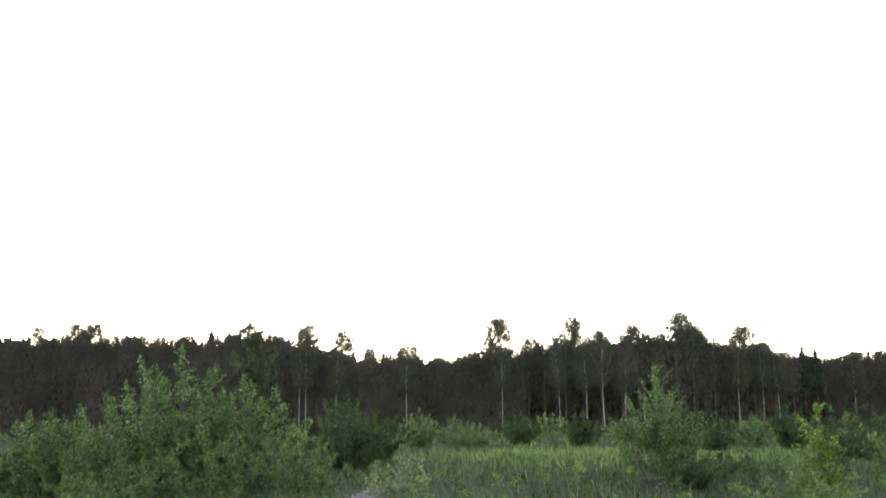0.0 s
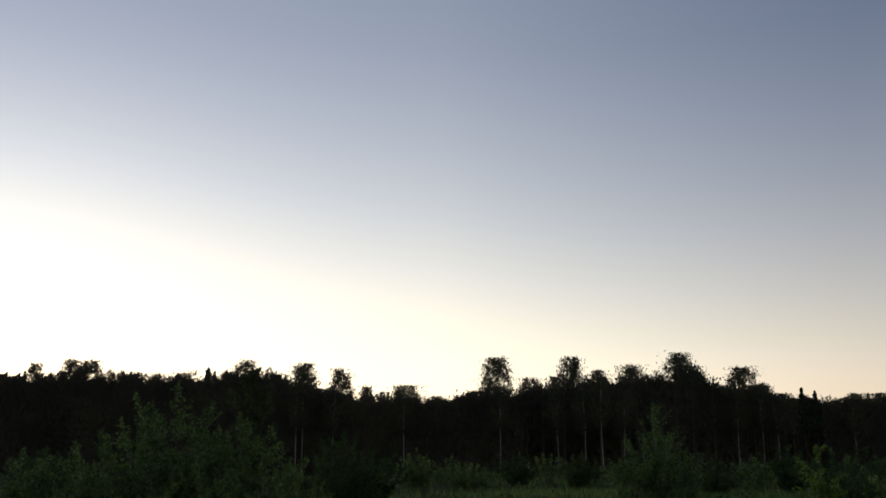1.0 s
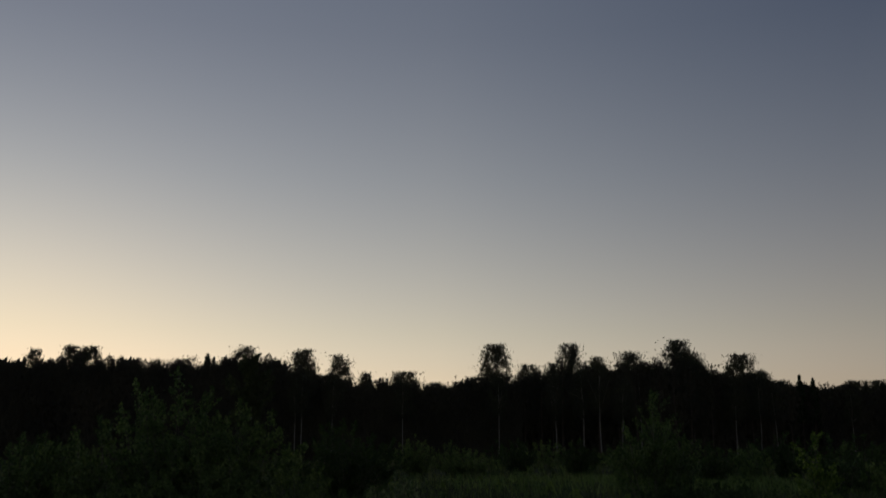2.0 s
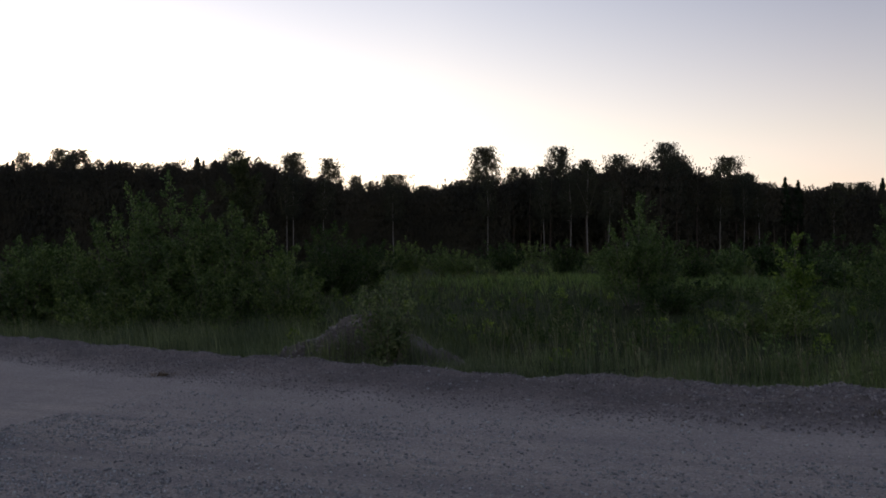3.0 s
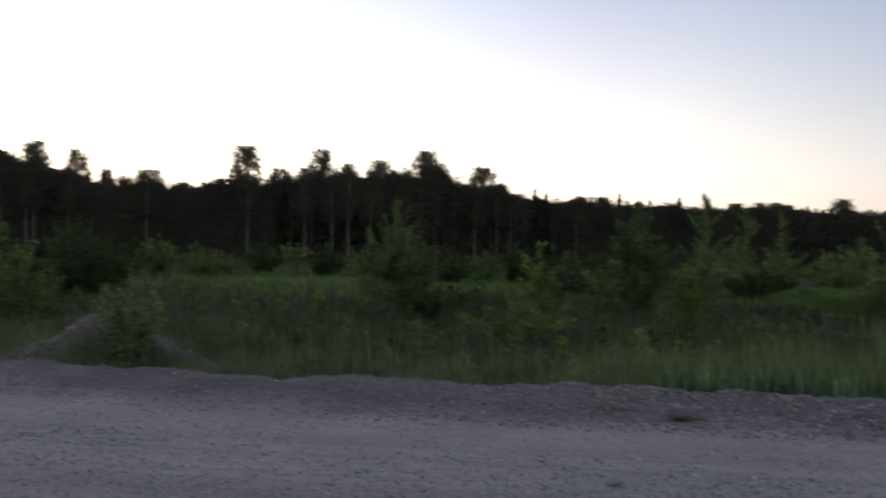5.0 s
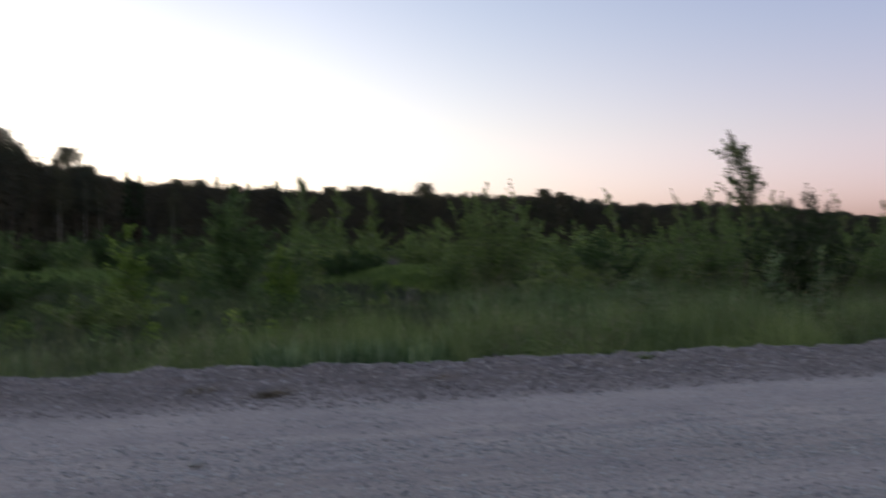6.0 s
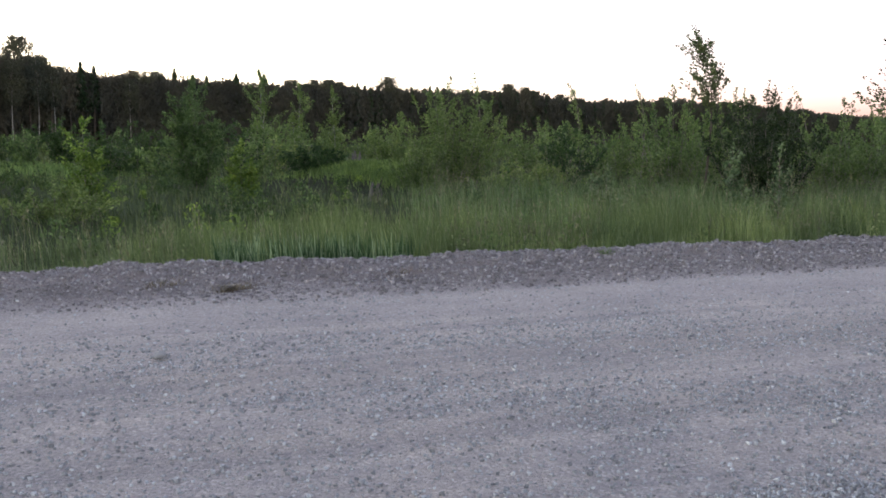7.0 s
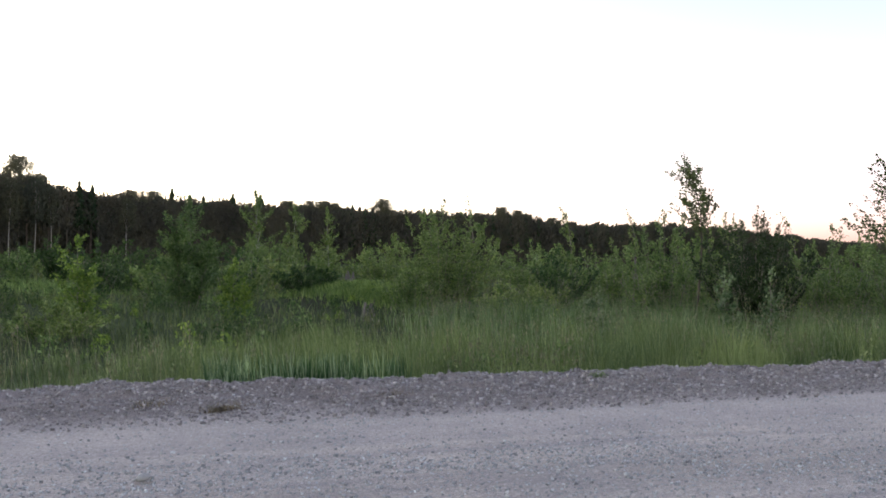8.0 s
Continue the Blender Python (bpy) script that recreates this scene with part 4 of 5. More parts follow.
windswept("slender_birch", -57.85, 30, 5.52, 0.48, 36, 1.5, 2500, 0.085, 1, "tall slender young birch with sparse fluttering leaves", -0.5, LEAF_SILHOUETTE, BARK_PINE, fan=True)
shrub("willow_bush", -56.0, 33, 3.7, 3.8, "leafy green bush round the slender birch", LEAF_GREEN, 12, 16, 7500, 0.09, seed=43, bare=0.03)
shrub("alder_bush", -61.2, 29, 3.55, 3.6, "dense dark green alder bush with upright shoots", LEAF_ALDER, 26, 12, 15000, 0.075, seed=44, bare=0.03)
shrub("willow_sapling", -59.7, 20, 1.9, 0.7, "small silvery willow sapling in the tall grass", LEAF_SILVER, 3, 12, 420, 0.09, "wand", 45, category="sapling")
shrub("willow_sapling", -62.3, 20, 1.9, 0.55, "small silvery willow sapling in the tall grass", LEAF_SILVER, 2, 12, 320, 0.09, "wand", 46, category="sapling")
windswept("birch_sapling", -63.2, 36, 4.0, 0.4, 10, 0.6, 300, 0.08, 6, "thin wind-bent sapling behind the alder", -0.5, LEAF_OLIVE, category="sapling")
shrub("willow_bush", -65.2, 34, 3.3, 4.2, "leafy light green bush beyond the alder", LEAF_OLIVE, 12, 16, 6500, 0.09, seed=48, bare=0.03)
windswept("slender_birch", -68.6, 27, 4.9, 0.38, 28, 1.5, 1250, 0.085, 2, "slender wind-swept young birch with sparse leaves", -0.45, LEAF_SILHOUETTE, BARK_PINE)
shrub("willow_bush", -69.6, 30, 3.2, 3.8, "leafy light green bush under the slender birch", LEAF_OLIVE, 12, 16, 6000, 0.09, seed=50, bare=0.03)
shrub("willow_bush", -48.0, 33, 1.5, 3.6, "low tangled green bush in the meadow", LEAF_OLIVE, 10, 12, 3600, 0.09, seed=51, bare=0.02)

shrub("willow_bush", -59.3, 37, 3.8, 4.0, "tall green willow bush behind the slender birch", LEAF_GREEN, 12, 14, 5600, 0.10, seed=52, bare=0.03)
shrub("willow_bush", -67.2, 36, 3.2, 3.8, "leafy green bush beyond the alder", LEAF_GREEN, 11, 14, 4600, 0.10, seed=53, bare=0.03)
shrub("alder_bush", -49.6, 44, 2.7, 3.6, "rounded dark green bush beside the airy sapling", LEAF_DARK, 10, 14, 3600, 0.11, seed=54, bare=0.02)

# scrub that fills the clearing farther off
SCRUB = "scrub bushes scattered over the clearing"
models = [shrub("scrub_bush", 30 + 3 * k, 70, h, w, "scrubby green bush in the far clearing", mat, 4, 4, 640, 0.20, "round", 90 + k, group=SCRUB, bare=0.02)
          for k, (h, w, mat) in enumerate(((2.3, 3.4, LEAF_GREEN), (2.8, 3.0, LEAF_DARK), (1.9, 3.8, LEAF_GREEN), (2.7, 3.6, LEAF_OLIVE), (3.2, 2.8, LEAF_GREEN)))]


def scatter_scrub():
    r = rng(91)
    for k in range(84):
        if k < 60:
            az, d = r.uniform(-74, -20), r.uniform(44, 92)
        else:
            az, d = r.uniform(-20, 28), r.uniform(92, 140)
        p = spot(az, d)
        z = z_at(p) - 0.05
        if abs(az + 37.8) < 5 and d < 62:
            continue
        copy_thing(models[k % 5], pose(p[0], p[1], z, 0, 0, r.uniform(0, 360)) @ Matrix.Scale(r.uniform(0.75, 1.15), 4))


scatter_scrub()

# ---------------------------------------------------------------- forest
EDGE_AZ = (-88, -60, -50, -43, -35, -27, -18, -14, 0, 25, 40, 62)
EDGE_D = (560, 440, 385, 325, 288, 250, 195, 172, 180, 175, 190, 250)


def edge_d(az):
    return float(np.interp(az, EDGE_AZ, EDGE_D))


def crown_points(h, c0, w, n, r, kind, clumps=46):
    """Places of leaf clumps: limbs with clumps at their ends (birch) or drooping tiers (spruce)."""
    if kind == "spruce":
        f = r.random(n) ** 0.75
        z = h * (c0 + (1 - c0) * f)
        rad = (0.5 * w * (1 - f) ** 0.62 * (0.72 + 0.28 * np.cos(f * 52 + r.uniform(0, 6))) + 0.06) * np.sqrt(r.random(n))
        a = r.uniform(0, 2 * math.pi, n)
        return np.column_stack([rad * np.cos(a), rad * np.sin(a), z - 0.3 * rad])
    k = clumps
    f = (np.arange(k) + r.random(k)) / k
    a = r.uniform(0, 2 * math.pi, k)
    env = 0.5 * w * np.sqrt(np.maximum(1 - ((f - 0.5) / 0.54) ** 2, 0.05))
    rad = env * np.sqrt(r.random(k))
    cc = np.column_stack([rad * np.cos(a), rad * np.sin(a), h * (c0 + (1 - c0) * f * 0.97)])
    size = (0.06 * w + 0.10) * r.uniform(0.5, 1.4, k)
    pick = r.choice(k, n, p=size / size.sum())
    # sprays that hang from the limbs' ends, and loose leaves between them
    p = cc[pick] + r.normal(0, 1, (n, 3)) * (size[pick] * np.where(r.random(n) < 0.3, 1.6, 0.7))[:, None] * np.array([1, 1, 1.35])
    p[:, 2] = np.minimum(p[:, 2], h + r.normal(0, 0.15, n))
    return p


def forest_tree(kind, az, d, h, w, c0, seed, label, lean=0.0, bark=None, n=None):
    r = rng(1000 + seed)
    p = spot(az, d)
    thing = new(kind + "_tree")
    thing.location = (p[0], p[1], z_at(p) - 0.05)
    t = np.linspace(0, 1, 9)
    bend = r.normal(0, 0.012 * h)
    pts = np.column_stack([lean * h * t + bend * np.sin(t * math.pi), 0 * t, h * 0.96 * t])
    lines = [(pts, (0.0040 * h + 0.008) * (1 - 0.85 * t) + 0.012)]
    bark = bark or (BARK_PINE if kind == "spruce" else BARK_BIRCH)
    tv, tq = tubes(lines, 7)
    part("trunk", smooth(mesh_np("trunk", tv, tq, mats=(bark,))), thing)
    n = n or int((1700 if kind == "spruce" else 3600) * max(0.6, min(2.0, (h * (1 - c0) * w) / 40)))
    c = crown_points(h, c0, w, n, r, kind, int(40 + 11 * w + 40 * (1 - c0)))
    c[:, 0] += lean * h * c[:, 2] / h
    limbs = []
    for k in range(10):
        f = r.uniform(c0 * 0.9, 0.92)
        q = c[r.integers(n)]
        s = np.array([lean * h * f + bend * math.sin(f * math.pi), 0, h * 0.96 * f])
        q = q if q[2] > s[2] else q + np.array([0, 0, (s[2] - q[2]) * 1.2])
        limbs.append((np.array([s, (s + q) / 2 + np.array([0, 0, 0.1]), q]), np.array([0.05, 0.035, 0.012])))
    bv, bq = tubes(limbs, 4)
    tagged(part("branchwork", mesh_np("branchwork", bv, bq, mats=(BARK_GREY,)), thing), kind="stuff")
    if kind == "spruce":
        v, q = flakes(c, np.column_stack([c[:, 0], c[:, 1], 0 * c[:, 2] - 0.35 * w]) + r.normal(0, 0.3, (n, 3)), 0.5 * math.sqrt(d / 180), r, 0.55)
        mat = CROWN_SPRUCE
    else:
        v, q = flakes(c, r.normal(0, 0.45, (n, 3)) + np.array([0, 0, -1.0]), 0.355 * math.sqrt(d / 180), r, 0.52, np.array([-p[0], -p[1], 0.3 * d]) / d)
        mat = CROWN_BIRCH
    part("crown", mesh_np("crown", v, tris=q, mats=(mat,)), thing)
    return tagged(thing, label, "tree", "trees along the forest's skyline")


SEED = [0]


def birch(az, h, w, c0, label="tall birch with an open leafy crown above the forest", lean=0.0):
    SEED[0] += 1
    return forest_tree("birch", az, edge_d(az) + 6 + (SEED[0] % 4), h * 1.055, w * 1.5, c0 * 0.8, SEED[0], label, lean, BARK_GREY)


def spruce(az, h, w, c0, label="dark pointed spruce at the forest's edge"):
    SEED[0] += 1
    return forest_tree("spruce", az, edge_d(az) + 3, h * 0.98, w * 1.9, c0, SEED[0], label)


for row in ((24.3, 16.1, 3.1, 0.65), (23.4, 18.6, 2.1, 0.61), (22.3, 16.6, 4.2, 0.52), (21.4, 19.2, 2.7, 0.55), (20.5, 19.3, 3.6, 0.55),
            (18.2, 17.2, 4.2, 0.51), (16.8, 17.4, 3.6, 0.51), (15.4, 17.4, 3.2, 0.51), (12.8, 17.9, 3.2, 0.50), (11.7, 20.2, 3.8, 0.45),
            (10.0, 17.9, 4.3, 0.51), (8.3, 19.7, 4.1, 0.57), (7.3, 15.3, 2.4, 0.53), (6.0, 19.0, 3.2, 0.54), (4.5, 16.0, 2.1, 0.58)):
    birch(*row)
for row in ((2.1, 15.8, 4.9, 0.45), (0.4, 14.0, 3.7, 0.51), (-2.2, 15.0, 3.6, 0.47), (-5.5, 17.1, 3.6, 0.59), (-6.8, 17.2, 2.7, 0.59),
            (-7.9, 20.7, 3.6, 0.59), (-9.6, 18.2, 2.9, 0.60), (-11.4, 19.0, 4.8, 0.52), (-12.8, 16.3, 3.5, 0.54), (-14.2, 20.7, 4.6, 0.62),
            (-15.1, 18.9, 4.7, 0.42), (-16.7, 16.1, 4.1, 0.44), (-17.9, 19.9, 4.4, 0.53), (-19.0, 17.1, 2.9, 0.56), (-20.0, 15.5, 2.7, 0.63)):
    birch(*row)
birch(-3.4, 21.2, 4.3, 0.70, "tall birch with a lone crown standing clear of the forest")
for row in ((-24.0, 16.4, 4.6, 0.48), (-25.1, 16.8, 4.4, 0.48), (-32.9, 17.8, 4.4, 0.51), (-35.1, 18.6, 5.2, 0.51), (-38.5, 20.4, 5.4, 0.43), (-45.8, 21.0, 5.2, 0.49),
            (-47.4, 19.4, 4.2, 0.55)):
    birch(*row)
for row in ((13.9, 19.7, 1.7, 0.41), (-21.0, 17.8, 2.0, 0.43), (-21.7, 17.4, 2.1, 0.44), (-22.6, 15.5, 3.0, 0.50), (-26.1, 19.1, 2.6, 0.33),
            (-27.9, 18.1, 2.8, 0.37), (-29.6, 19.4, 3.8, 0.36), (-31.2, 19.9, 4.2, 0.36)):
    spruce(*row)


def far_skyline():
    """The uneven crest where the forest runs on into the distance: slim spruces among birches."""
    r = rng(58)
    az = -33.0
    while az > -66:
        d = edge_d(az)
        h = float(np.interp(-az, SKY_AZ, SKY_H))
        if r.random() < 0.5:
            spruce(az, h * r.uniform(0.98, 1.09), r.uniform(1.5, 2.3), 0.3)
        else:
            birch(az, h * r.uniform(0.95, 1.04), r.uniform(2.8, 4.6), 0.45)
        az -= math.degrees(r.uniform(2.0, 6.5) / d)


# height of the closed canopy by bearing to the right
SKY_AZ = (-60, -25, -20, -18, -10, -8.5, -7, -3, 0, 3, 6, 9, 11, 13, 15, 17, 19, 21, 25, 30, 36, 42, 47, 50, 56, 60, 63, 66, 90)
SKY_H = (18.0, 17.5, 17.7, 18.0, 18.7, 18.0, 15.9, 14.8, 13.9, 15.3, 16.8, 17.4, 17.6, 17.4, 18.6, 16.4, 16.2, 15.6, 16.2, 17.2, 17.8, 18.4, 19.7, 17.7, 18.6, 17.6, 14.6, 12.6, 12)
far_skyline()
# pale trunks that stand in front of the dark wood
for az, h, lean in ((8.62, 15.5, 0.0), (8.25, 15.8, 0.0), (6.4, 15.0, 0.01), (2.18, 15.0, 0.0), (-3.6, 16.0, 0.0),
                    (-7.05, 15.5, -0.03), (-8.6, 16.0, -0.01),
                    (-9.7, 17.0, 0.0), (-10.85, 14.0, 0.05), (-17.4, 15.5, 0.02), (-18.7, 16.5, 0.0), (-19.6, 15.5, -0.05), (-23.6, 14.5, 0.0)):
    SEED[0] += 1
    forest_tree("birch", az, edge_d(az) - 3, h, 4.0, 0.50, SEED[0], "birch with a long bare white trunk at the forest's edge", lean, BARK_BIRCH, 1900)


def woods():
    """The closed wood behind: rows of trees with trunks, crowns and undergrowth."""
    r = rng(77)
    lines_b, lines_p, cs, ax = [], [], [], []
    for row in range(6):
        az = 44.0
        while az > -80:
            d = edge_d(az) + 2 + row * 4.0 + r.uniform(-1.5, 1.5)
            p = spot(az, d)
            h = float(np.interp(-az, SKY_AZ, SKY_H)) * r.uniform(0.86, 1.06)
            fir = r.random() < 0.3 + 0.05 * row
            open_foot = -22 < az < -5
            c0 = r.uniform(0.08, 0.2) if fir or row > 2 else r.uniform(0.38, 0.52) if open_foot else r.uniform(0.12, 0.4)
            w = r.uniform(3.6, 6.0) * (d / 180) ** 0.7
            z0 = -0.45
            line = (np.array([[p[0], p[1], z0], [p[0] + r.normal(0, 0.2), p[1], h * 0.5], [p[0] + r.normal(0, 0.3), p[1], h * 0.95]]),
                    np.array([0.16, 0.11, 0.03]))
            (lines_p if fir or r.random() < 0.96 else lines_b).append(line)
            n = 300 if row < 3 else 130
            c = crown_points(h, c0, w, n, r, "spruce" if fir else "birch")
            c = c + np.array([p[0], p[1], z0])
            cs.append(c)
            az -= math.degrees(r.uniform(2.6, 4.2) / d) * (d / 180) ** 0.8
    c = np.concatenate(cs)
    size = np.full((len(c), 1), 0.50) * (np.hypot(c[:, 0], c[:, 1])[:, None] / 180) ** 0.7
    # the depth of the wood: foliage and undergrowth one behind the other, up to an uneven canopy
    n = 210000
    az = np.where(r.random(n) < 0.14, r.uniform(8, 34, n), r.uniform(-82, 46, n))
    ed = np.interp(az, EDGE_AZ, EDGE_D)
    front = np.where((az > -22) & (az < -5), 5.0, -1.5)
    depth = front + (34 - front) * r.random(n) ** 1.5
    d = ed + depth
    top = np.interp(-az, SKY_AZ, SKY_H) * (0.985 + 0.065 * value_noise(az * 1.1, depth * 0.1, 51) + 0.06 * value_noise(az * 3.1, depth * 0.25, 52))
    f = r.random(n) ** 1.1
    a = np.radians(az)
    extra = (az > 8) & (r.random(n) < 0.5)
    f = np.where(extra, f * 0.8, f)
    # a closed crest of small clumps
    crest = r.random(n) < 0.3
    f = np.where(crest, 0.74 + 0.23 * r.random(n), f * 0.95)
    d = np.where(crest, ed + 2 + 16 * r.random(n), d)
    deep = np.column_stack([-np.sin(a) * d, np.cos(a) * d, -0.45 + top * f])
    c = np.concatenate([c, deep])
    size = np.concatenate([size, (np.where(crest, 0.5, np.where(depth < 6, 0.62, np.where(depth < 16, 0.85, 2.2))) * (d / 180) ** 0.8 * (1 - 0.45 * f ** 5))[:, None]])
    # fine leaves over the face of the wood that the road looks on to
    n = 260000
    az = r.uniform(-34, 30, n)
    bare = (az > -22) & (az < -5)
    ed = np.interp(az, EDGE_AZ, EDGE_D)
    depth = np.where(bare, 4.0, -2.0) + 7 * r.random(n)
    d = ed + depth
    top = np.interp(-az, SKY_AZ, SKY_H) * (0.96 + 0.065 * value_noise(az * 1.1, depth * 0.1, 51) + 0.06 * value_noise(az * 3.1, depth * 0.25, 52))
    f = np.where(bare, 0.28 + 0.72 * r.random(n) ** 0.8, r.random(n))
    a = np.radians(az)
    c = np.concatenate([c, np.column_stack([-np.sin(a) * d, np.cos(a) * d, -0.45 + top * f])])
    size = np.concatenate([size, r.uniform(0.2, 0.42, (n, 1)) * (d[:, None] / 180)])
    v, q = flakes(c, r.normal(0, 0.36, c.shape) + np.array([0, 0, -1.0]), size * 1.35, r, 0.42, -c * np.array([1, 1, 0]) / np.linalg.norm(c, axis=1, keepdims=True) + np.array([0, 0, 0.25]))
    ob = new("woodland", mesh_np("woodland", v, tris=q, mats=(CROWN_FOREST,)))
    tagged(ob, "dense dark mixed forest of birch and spruce", "forest", kind="stuff")
    for lines, mat, name, label in ((lines_b, BARK_BIRCH, "birch_trunks", "pale birch trunks inside the dark forest"),
                                    (lines_p, BARK_PINE, "pine_trunks", "dark bare trunks inside the forest")):
        tv, tq = tubes(lines, 5)
        tagged(new(name, mesh_np(name, tv, tq, mats=(mat,))), label, "forest", kind="stuff")


woods()

# ---------------------------------------------------------------- mound, stumps and stones
def on_road(s, u):
    return float(road_z(np.array([s]), np.array([u]))[0])


def chips(name, s, u, size, r, mat, label, z=None):
    """Angular stones, wider above than where they sit: three-sided, the large ones four-sided."""
    lie = road_z(s, u) if z is None else z
    vs, qs, ts, at = [], [], [], 0
    for sides, pick in ((3, size < 0.034), (4, size >= 0.034)):
        m = int(pick.sum())
        ang = np.arange(sides) * 2 * math.pi / sides + r.uniform(-0.45, 0.45, (m, sides)) + r.uniform(0, 6.28, (m, 1))
        out = np.stack([np.cos(ang), np.sin(ang)], -1) * r.uniform(0.42, 0.66, (m, sides, 1)) * np.stack([np.ones(m), r.uniform(0.6, 1, m)], -1)[:, None]
        high = r.uniform(0.26, 0.68, (m, sides, 1)) * r.uniform(0.7, 1.15, (m, 1, 1))
        foot = np.concatenate([out * r.uniform(0.6, 0.95, (m, sides, 1)), 0 * high - 0.05], -1)
        top = np.concatenate([out, high], -1)
        v = np.concatenate([foot, top], 1) * size[pick][:, None, None]
        v += np.column_stack([u[pick], s[pick], lie[pick]])[:, None]
        side = np.array([[k, (k + 1) % sides, sides + (k + 1) % sides, sides + k] for k in range(sides)])
        base = at + np.arange(m)[:, None, None] * 2 * sides
        qs.append((base + side[None]).reshape(-1, 4))
        if sides == 3:
            ts.append((base + np.array([[[3, 4, 5]]])).reshape(-1, 3))
        else:
            qs.append((base + np.array([[[4, 5, 6, 7]]])).reshape(-1, 4))
        vs.append(v.reshape(-1, 3))
        at += 2 * sides * m
    ob = new(name, mesh_np(name, np.concatenate(vs), np.concatenate(qs), np.concatenate(ts), mats=(mat,)))
    if z is None:
        ob.matrix_world = Matrix.Rotation(-ROAD_TURN, 4, "Z")
    return tagged(ob, label, "gravel", kind="stuff")


def gravel_mound():
    c = MOUND
    n = 64
    g = np.linspace(-2.65, 2.65, n)
    X, Y = np.meshgrid(g, g, indexing="ij")
    R = np.hypot(X / 2.05, Y / 1.25)
    Z = mound_top(X, Y) + 0.02 * value_noise(X * 13, Y * 13, 43)
    v = np.stack([X, Y, Z], -1).reshape(-1, 3)
    i, j = np.meshgrid(np.arange(n - 1), np.arange(n - 1), indexing="ij")
    a = i * n + j
    keep = (R[:-1, :-1] < 1.25).ravel()
    q = np.stack([a, a + n, a + n + 1, a + 1], -1).reshape(-1, 4)[keep]
    ob = new("gravel_mound", smooth(mesh_np("gravel_mound", v, q, mats=(EARTH,))))
    ob.location = (c[0], c[1], 0)
    tagged(ob, "low heap of grey gravel and earth beside the road", "mound", kind="structure")
    r = rng(45)
    x, y = r.normal(0, 0.8, 1500), r.normal(-0.25, 0.5, 1500)
    k = np.hypot(x / 1.8, y / 1.25) < 1.05
    x, y = x[k], y[k]
    loose = chips("mound_gravel", y, x, 0.016 + 0.05 * r.random(len(x)) ** 2.5, r, HEAP_STONE, "loose stones lying on the gravel mound", mound_top(x, y))
    loose.location = (c[0], c[1], 0)


gravel_mound()
shrub("willow_sapling", 2.6, 13.7, 1.27, 0.95, "small silvery-green willow sapling growing on the gravel mound", LEAF_WILLOW, 13, 10, 1900, 0.07, "round", 64,
      category="sapling", bare=0.02, base=0.02)


def stump(az, d, h, w, seed, label):
    """A rotten stump: upright splinters of uneven height round a broken base."""
    r = rng(seed)
    lines = [(np.array([[0, 0, -0.15], [0, 0, 0.1 * h], [0, 0, 0.22 * h], [0, 0, 0.24 * h]]), np.array([0.75, 0.6, 0.5, 0.02]) * w)]
    for k in range(6):
        a = 2 * math.pi * (k + r.uniform(-0.2, 0.2)) / 6
        c = np.array([math.cos(a), math.sin(a), 0]) * w * 0.36
        top = h * (r.uniform(0.75, 1.05) if k % 3 else r.uniform(0.35, 0.55))
        tilt = np.array([r.normal(0, 0.12), r.normal(0, 0.12), 0]) * h
        lines.append((np.array([c - [0, 0, 0.1], c + tilt * 0.5 + [0, 0, top * 0.6], c + tilt + [0, 0, top]]), np.array([0.26, 0.2, 0.05]) * w))
    v, q = tubes(lines, 6)
    p = spot(az, d)
    ob = new("tree_stump", mesh_np("tree_stump", v, q, mats=(WEATHERED,)))
    ob.location = (p[0], p[1], z_at(p))
    tagged(ob, label, "stump")


stump(-36.95, 41, 0.85, 0.36, 1, "weathered pale grey stump beyond the grassy knoll")
stump(-38.2, 31, 0.62, 0.42, 2, "weathered grey stump standing in the meadow grass")


def stone_mesh(seed, flat=0.6):
    r = rng(seed)
    bm = bmesh.new()
    bmesh.ops.create_icosphere(bm, subdivisions=1, radius=0.5)
    for vert in bm.verts:
        vert.co *= r.uniform(0.75, 1.15)
        vert.co.z *= flat
    me = bpy.data.meshes.new("stone")
    bm.to_mesh(me)
    bm.free()
    return me


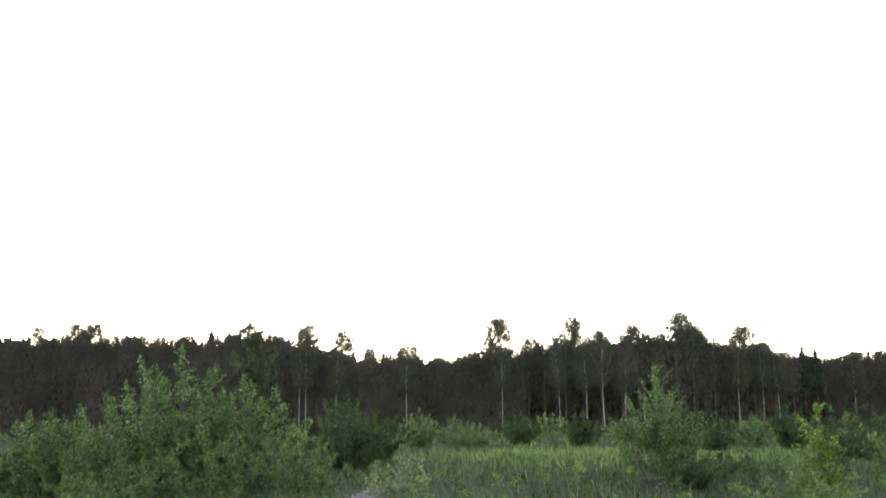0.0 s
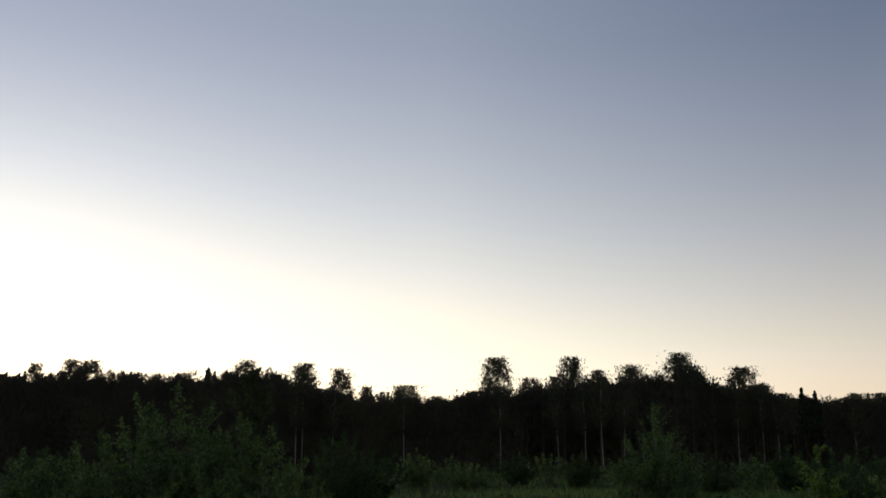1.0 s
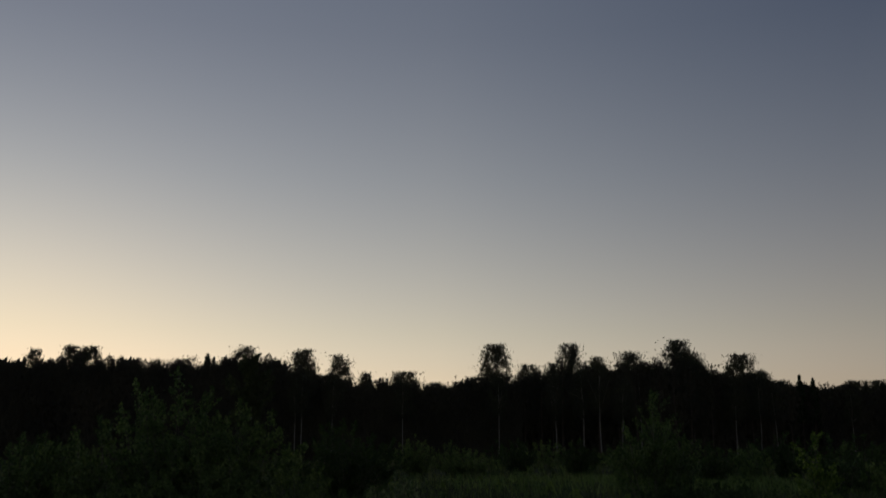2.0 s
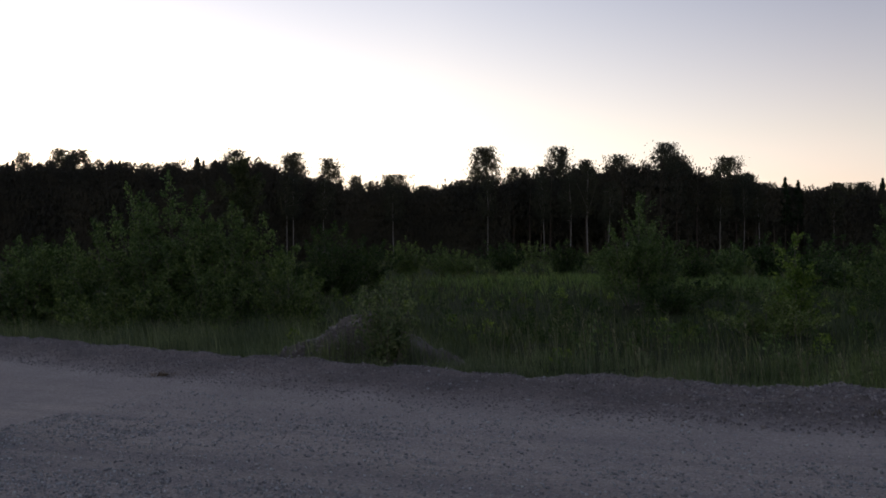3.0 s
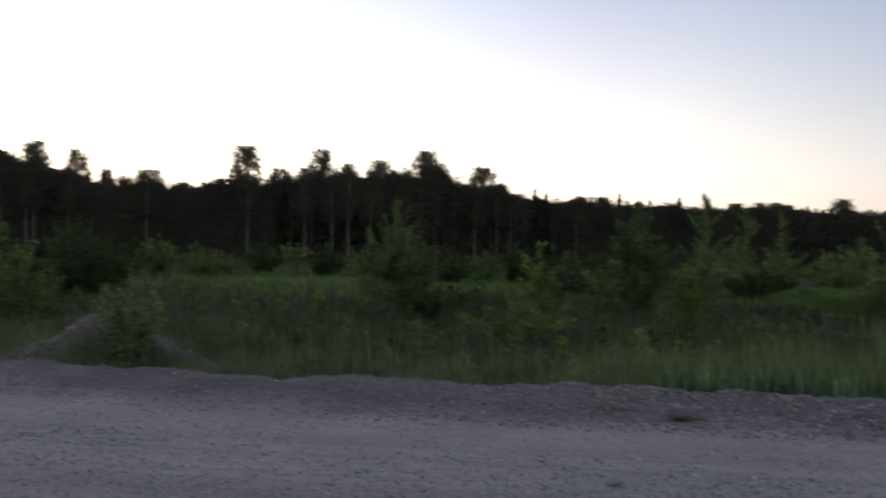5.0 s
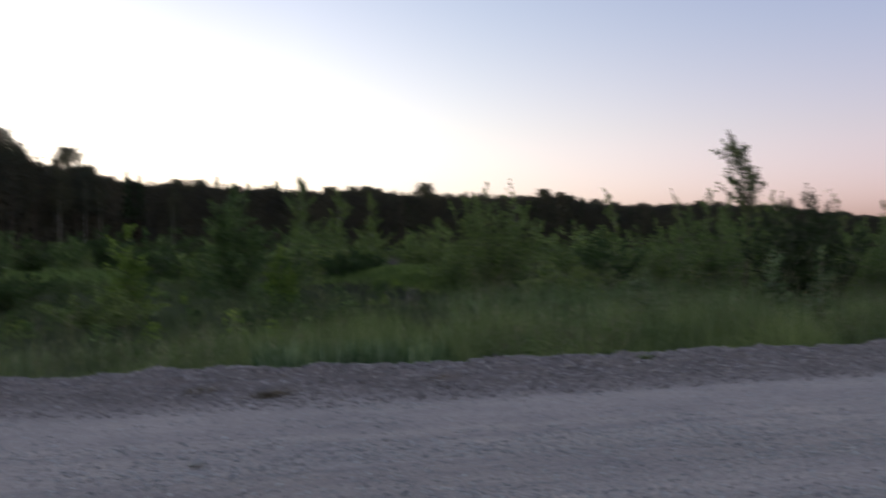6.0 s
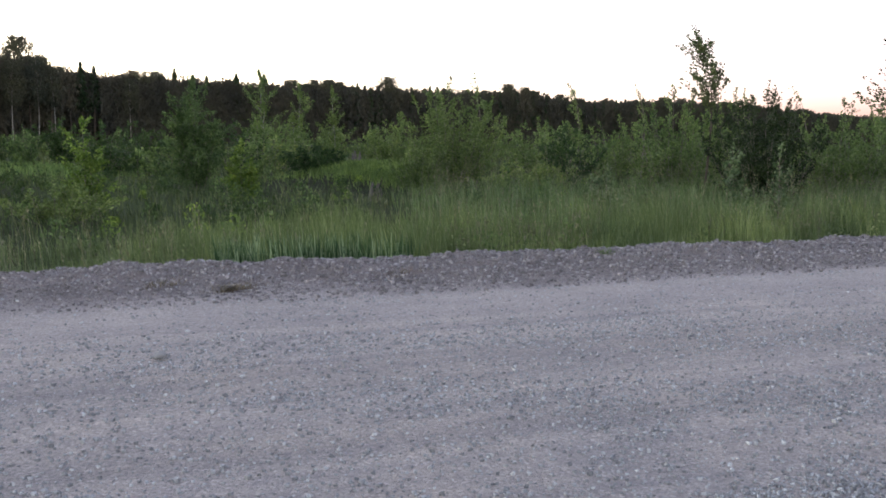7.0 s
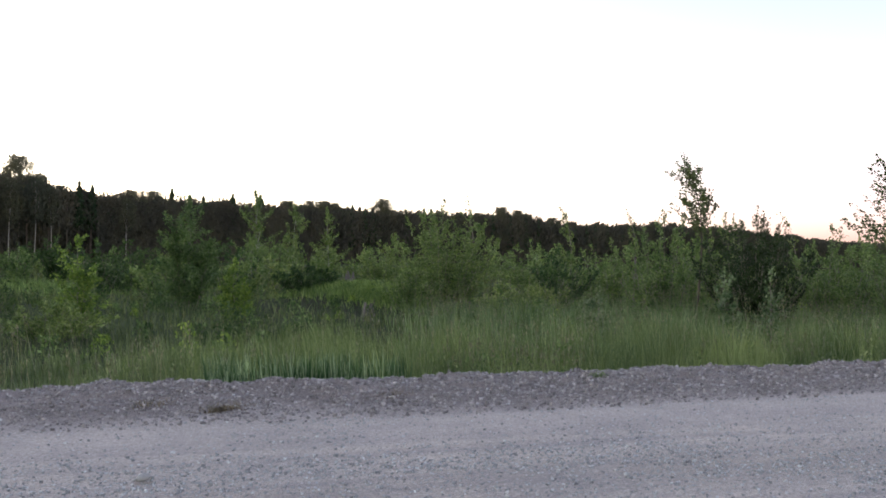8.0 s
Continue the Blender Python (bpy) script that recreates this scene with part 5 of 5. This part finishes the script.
def stones():
    r = rng(9)
    shapes = []
    for k in range(6):
        me = stone_mesh(200 + k)
        me.materials.append(STONE)
        shapes.append(me)
    for k in range(280):
        on_heap = r.random() < 0.5
        s = r.uniform(9.7, 11.6) if on_heap else 3.0 + 6.5 * r.random()
        u = r.uniform(-8, 10)
        s += float(bend(np.array(u))) if on_heap else 0
        size = r.uniform(0.03, 0.06) if on_heap else r.uniform(0.025, 0.05)
        ob = new("stone", shapes[k % 6])
        ob.parent = road
        ob.matrix_basis = pose(u, s, on_road(s, u) + size * 0.12, 0, 0, r.uniform(0, 360)) @ Matrix.Diagonal((size, size * r.uniform(0.6, 1), size, 1))
    # the uncountable rest: dense before the dusty strip, sparse where the wheels run behind
    n = 92000
    s = 3.1 + 6.0 * r.random(n) ** 1.5
    far_side = r.random(n) < 0.03
    s = np.where(far_side, r.uniform(-6.5, 4.5, n), s)
    u = r.uniform(-7, 9, n)
    size = 0.011 + 0.022 * r.random(n) ** 2.0
    thin = (value_noise(u * 0.45, s * 1.3, 61) + 0.6 * value_noise(u * 1.7, s * 2.5, 62) < 0.0) & (r.random(n) < 0.6)
    thin |= r.random(n) < 0.6 * np.clip((s - 6.8) / 1.6, 0, 1)
    chips("loose_gravel", s[~thin], u[~thin], size[~thin], r, STONE, "loose grey and whitish gravel on the road")
    n = 56000
    u = r.uniform(-17, 13, n)
    s = 9.15 + narrow(u) + (2.65 - narrow(u)) * r.random(n) ** 0.62 + bend(u)
    # dustier and finer where the heap runs past the mound
    k = (u > -2.5) | (r.random(n) < 0.62)
    s, u, n = s[k], u[k], int(k.sum())
    chips("heap_gravel", s, u, 0.016 + (0.028 + 0.012 * np.clip(u / 3, -1, 1)) * r.random(n) ** 2.2, r, HEAP_STONE, "brownish grey gravel heaped along the road's edge")


stones()
rock = new("rock", smooth(stone_mesh(301, 0.75)))
rock.data.materials.append(STONE_GREY)
rock.matrix_world = pose(3.14, 6.2, 0.025, 0, 0, 30) @ Matrix.Diagonal((0.16, 0.11, 0.085, 1))
tagged(rock, "fist-sized rounded grey rock lying on the gravel road", "rock")


def tuft(x, y, size, n, seed, mat, label):
    r = rng(seed)
    s, u = float(np.dot((x, y), NORM)), float(np.dot((x, y), ALONG))
    xy = np.array([x, y]) + r.normal(0, 1, (n, 2)) * np.array([size * 0.35, size * 0.2])
    ob = blades("grass_tuft", xy, np.full(n, on_road(s, u)), r.uniform(0.04, 0.13, n), r.uniform(0.005, 0.013, n), 1.3, r, mat, label, seg=2)
    return ob


tuft(5.03, 8.46, 0.36, 520, 71, DRY_GRASS, "flat brownish dry grass tuft on the gravel heap")
tuft(-3.5, 12.36, 0.26, 160, 72, DRY_GRASS, "small dry brown tuft on the gravel heap")
tuft(4.48, 8.94, 0.3, 130, 73, DRY_GRASS, "thin withered grass lying on the gravel heap")
tuft(6.91, 8.09, 0.3, 110, 74, DRY_GRASS, "thin withered grass lying on the gravel heap")
tuft(9.83, 7.43, 0.2, 130, 75, GRASS, "small green grass tuft on the gravel heap")
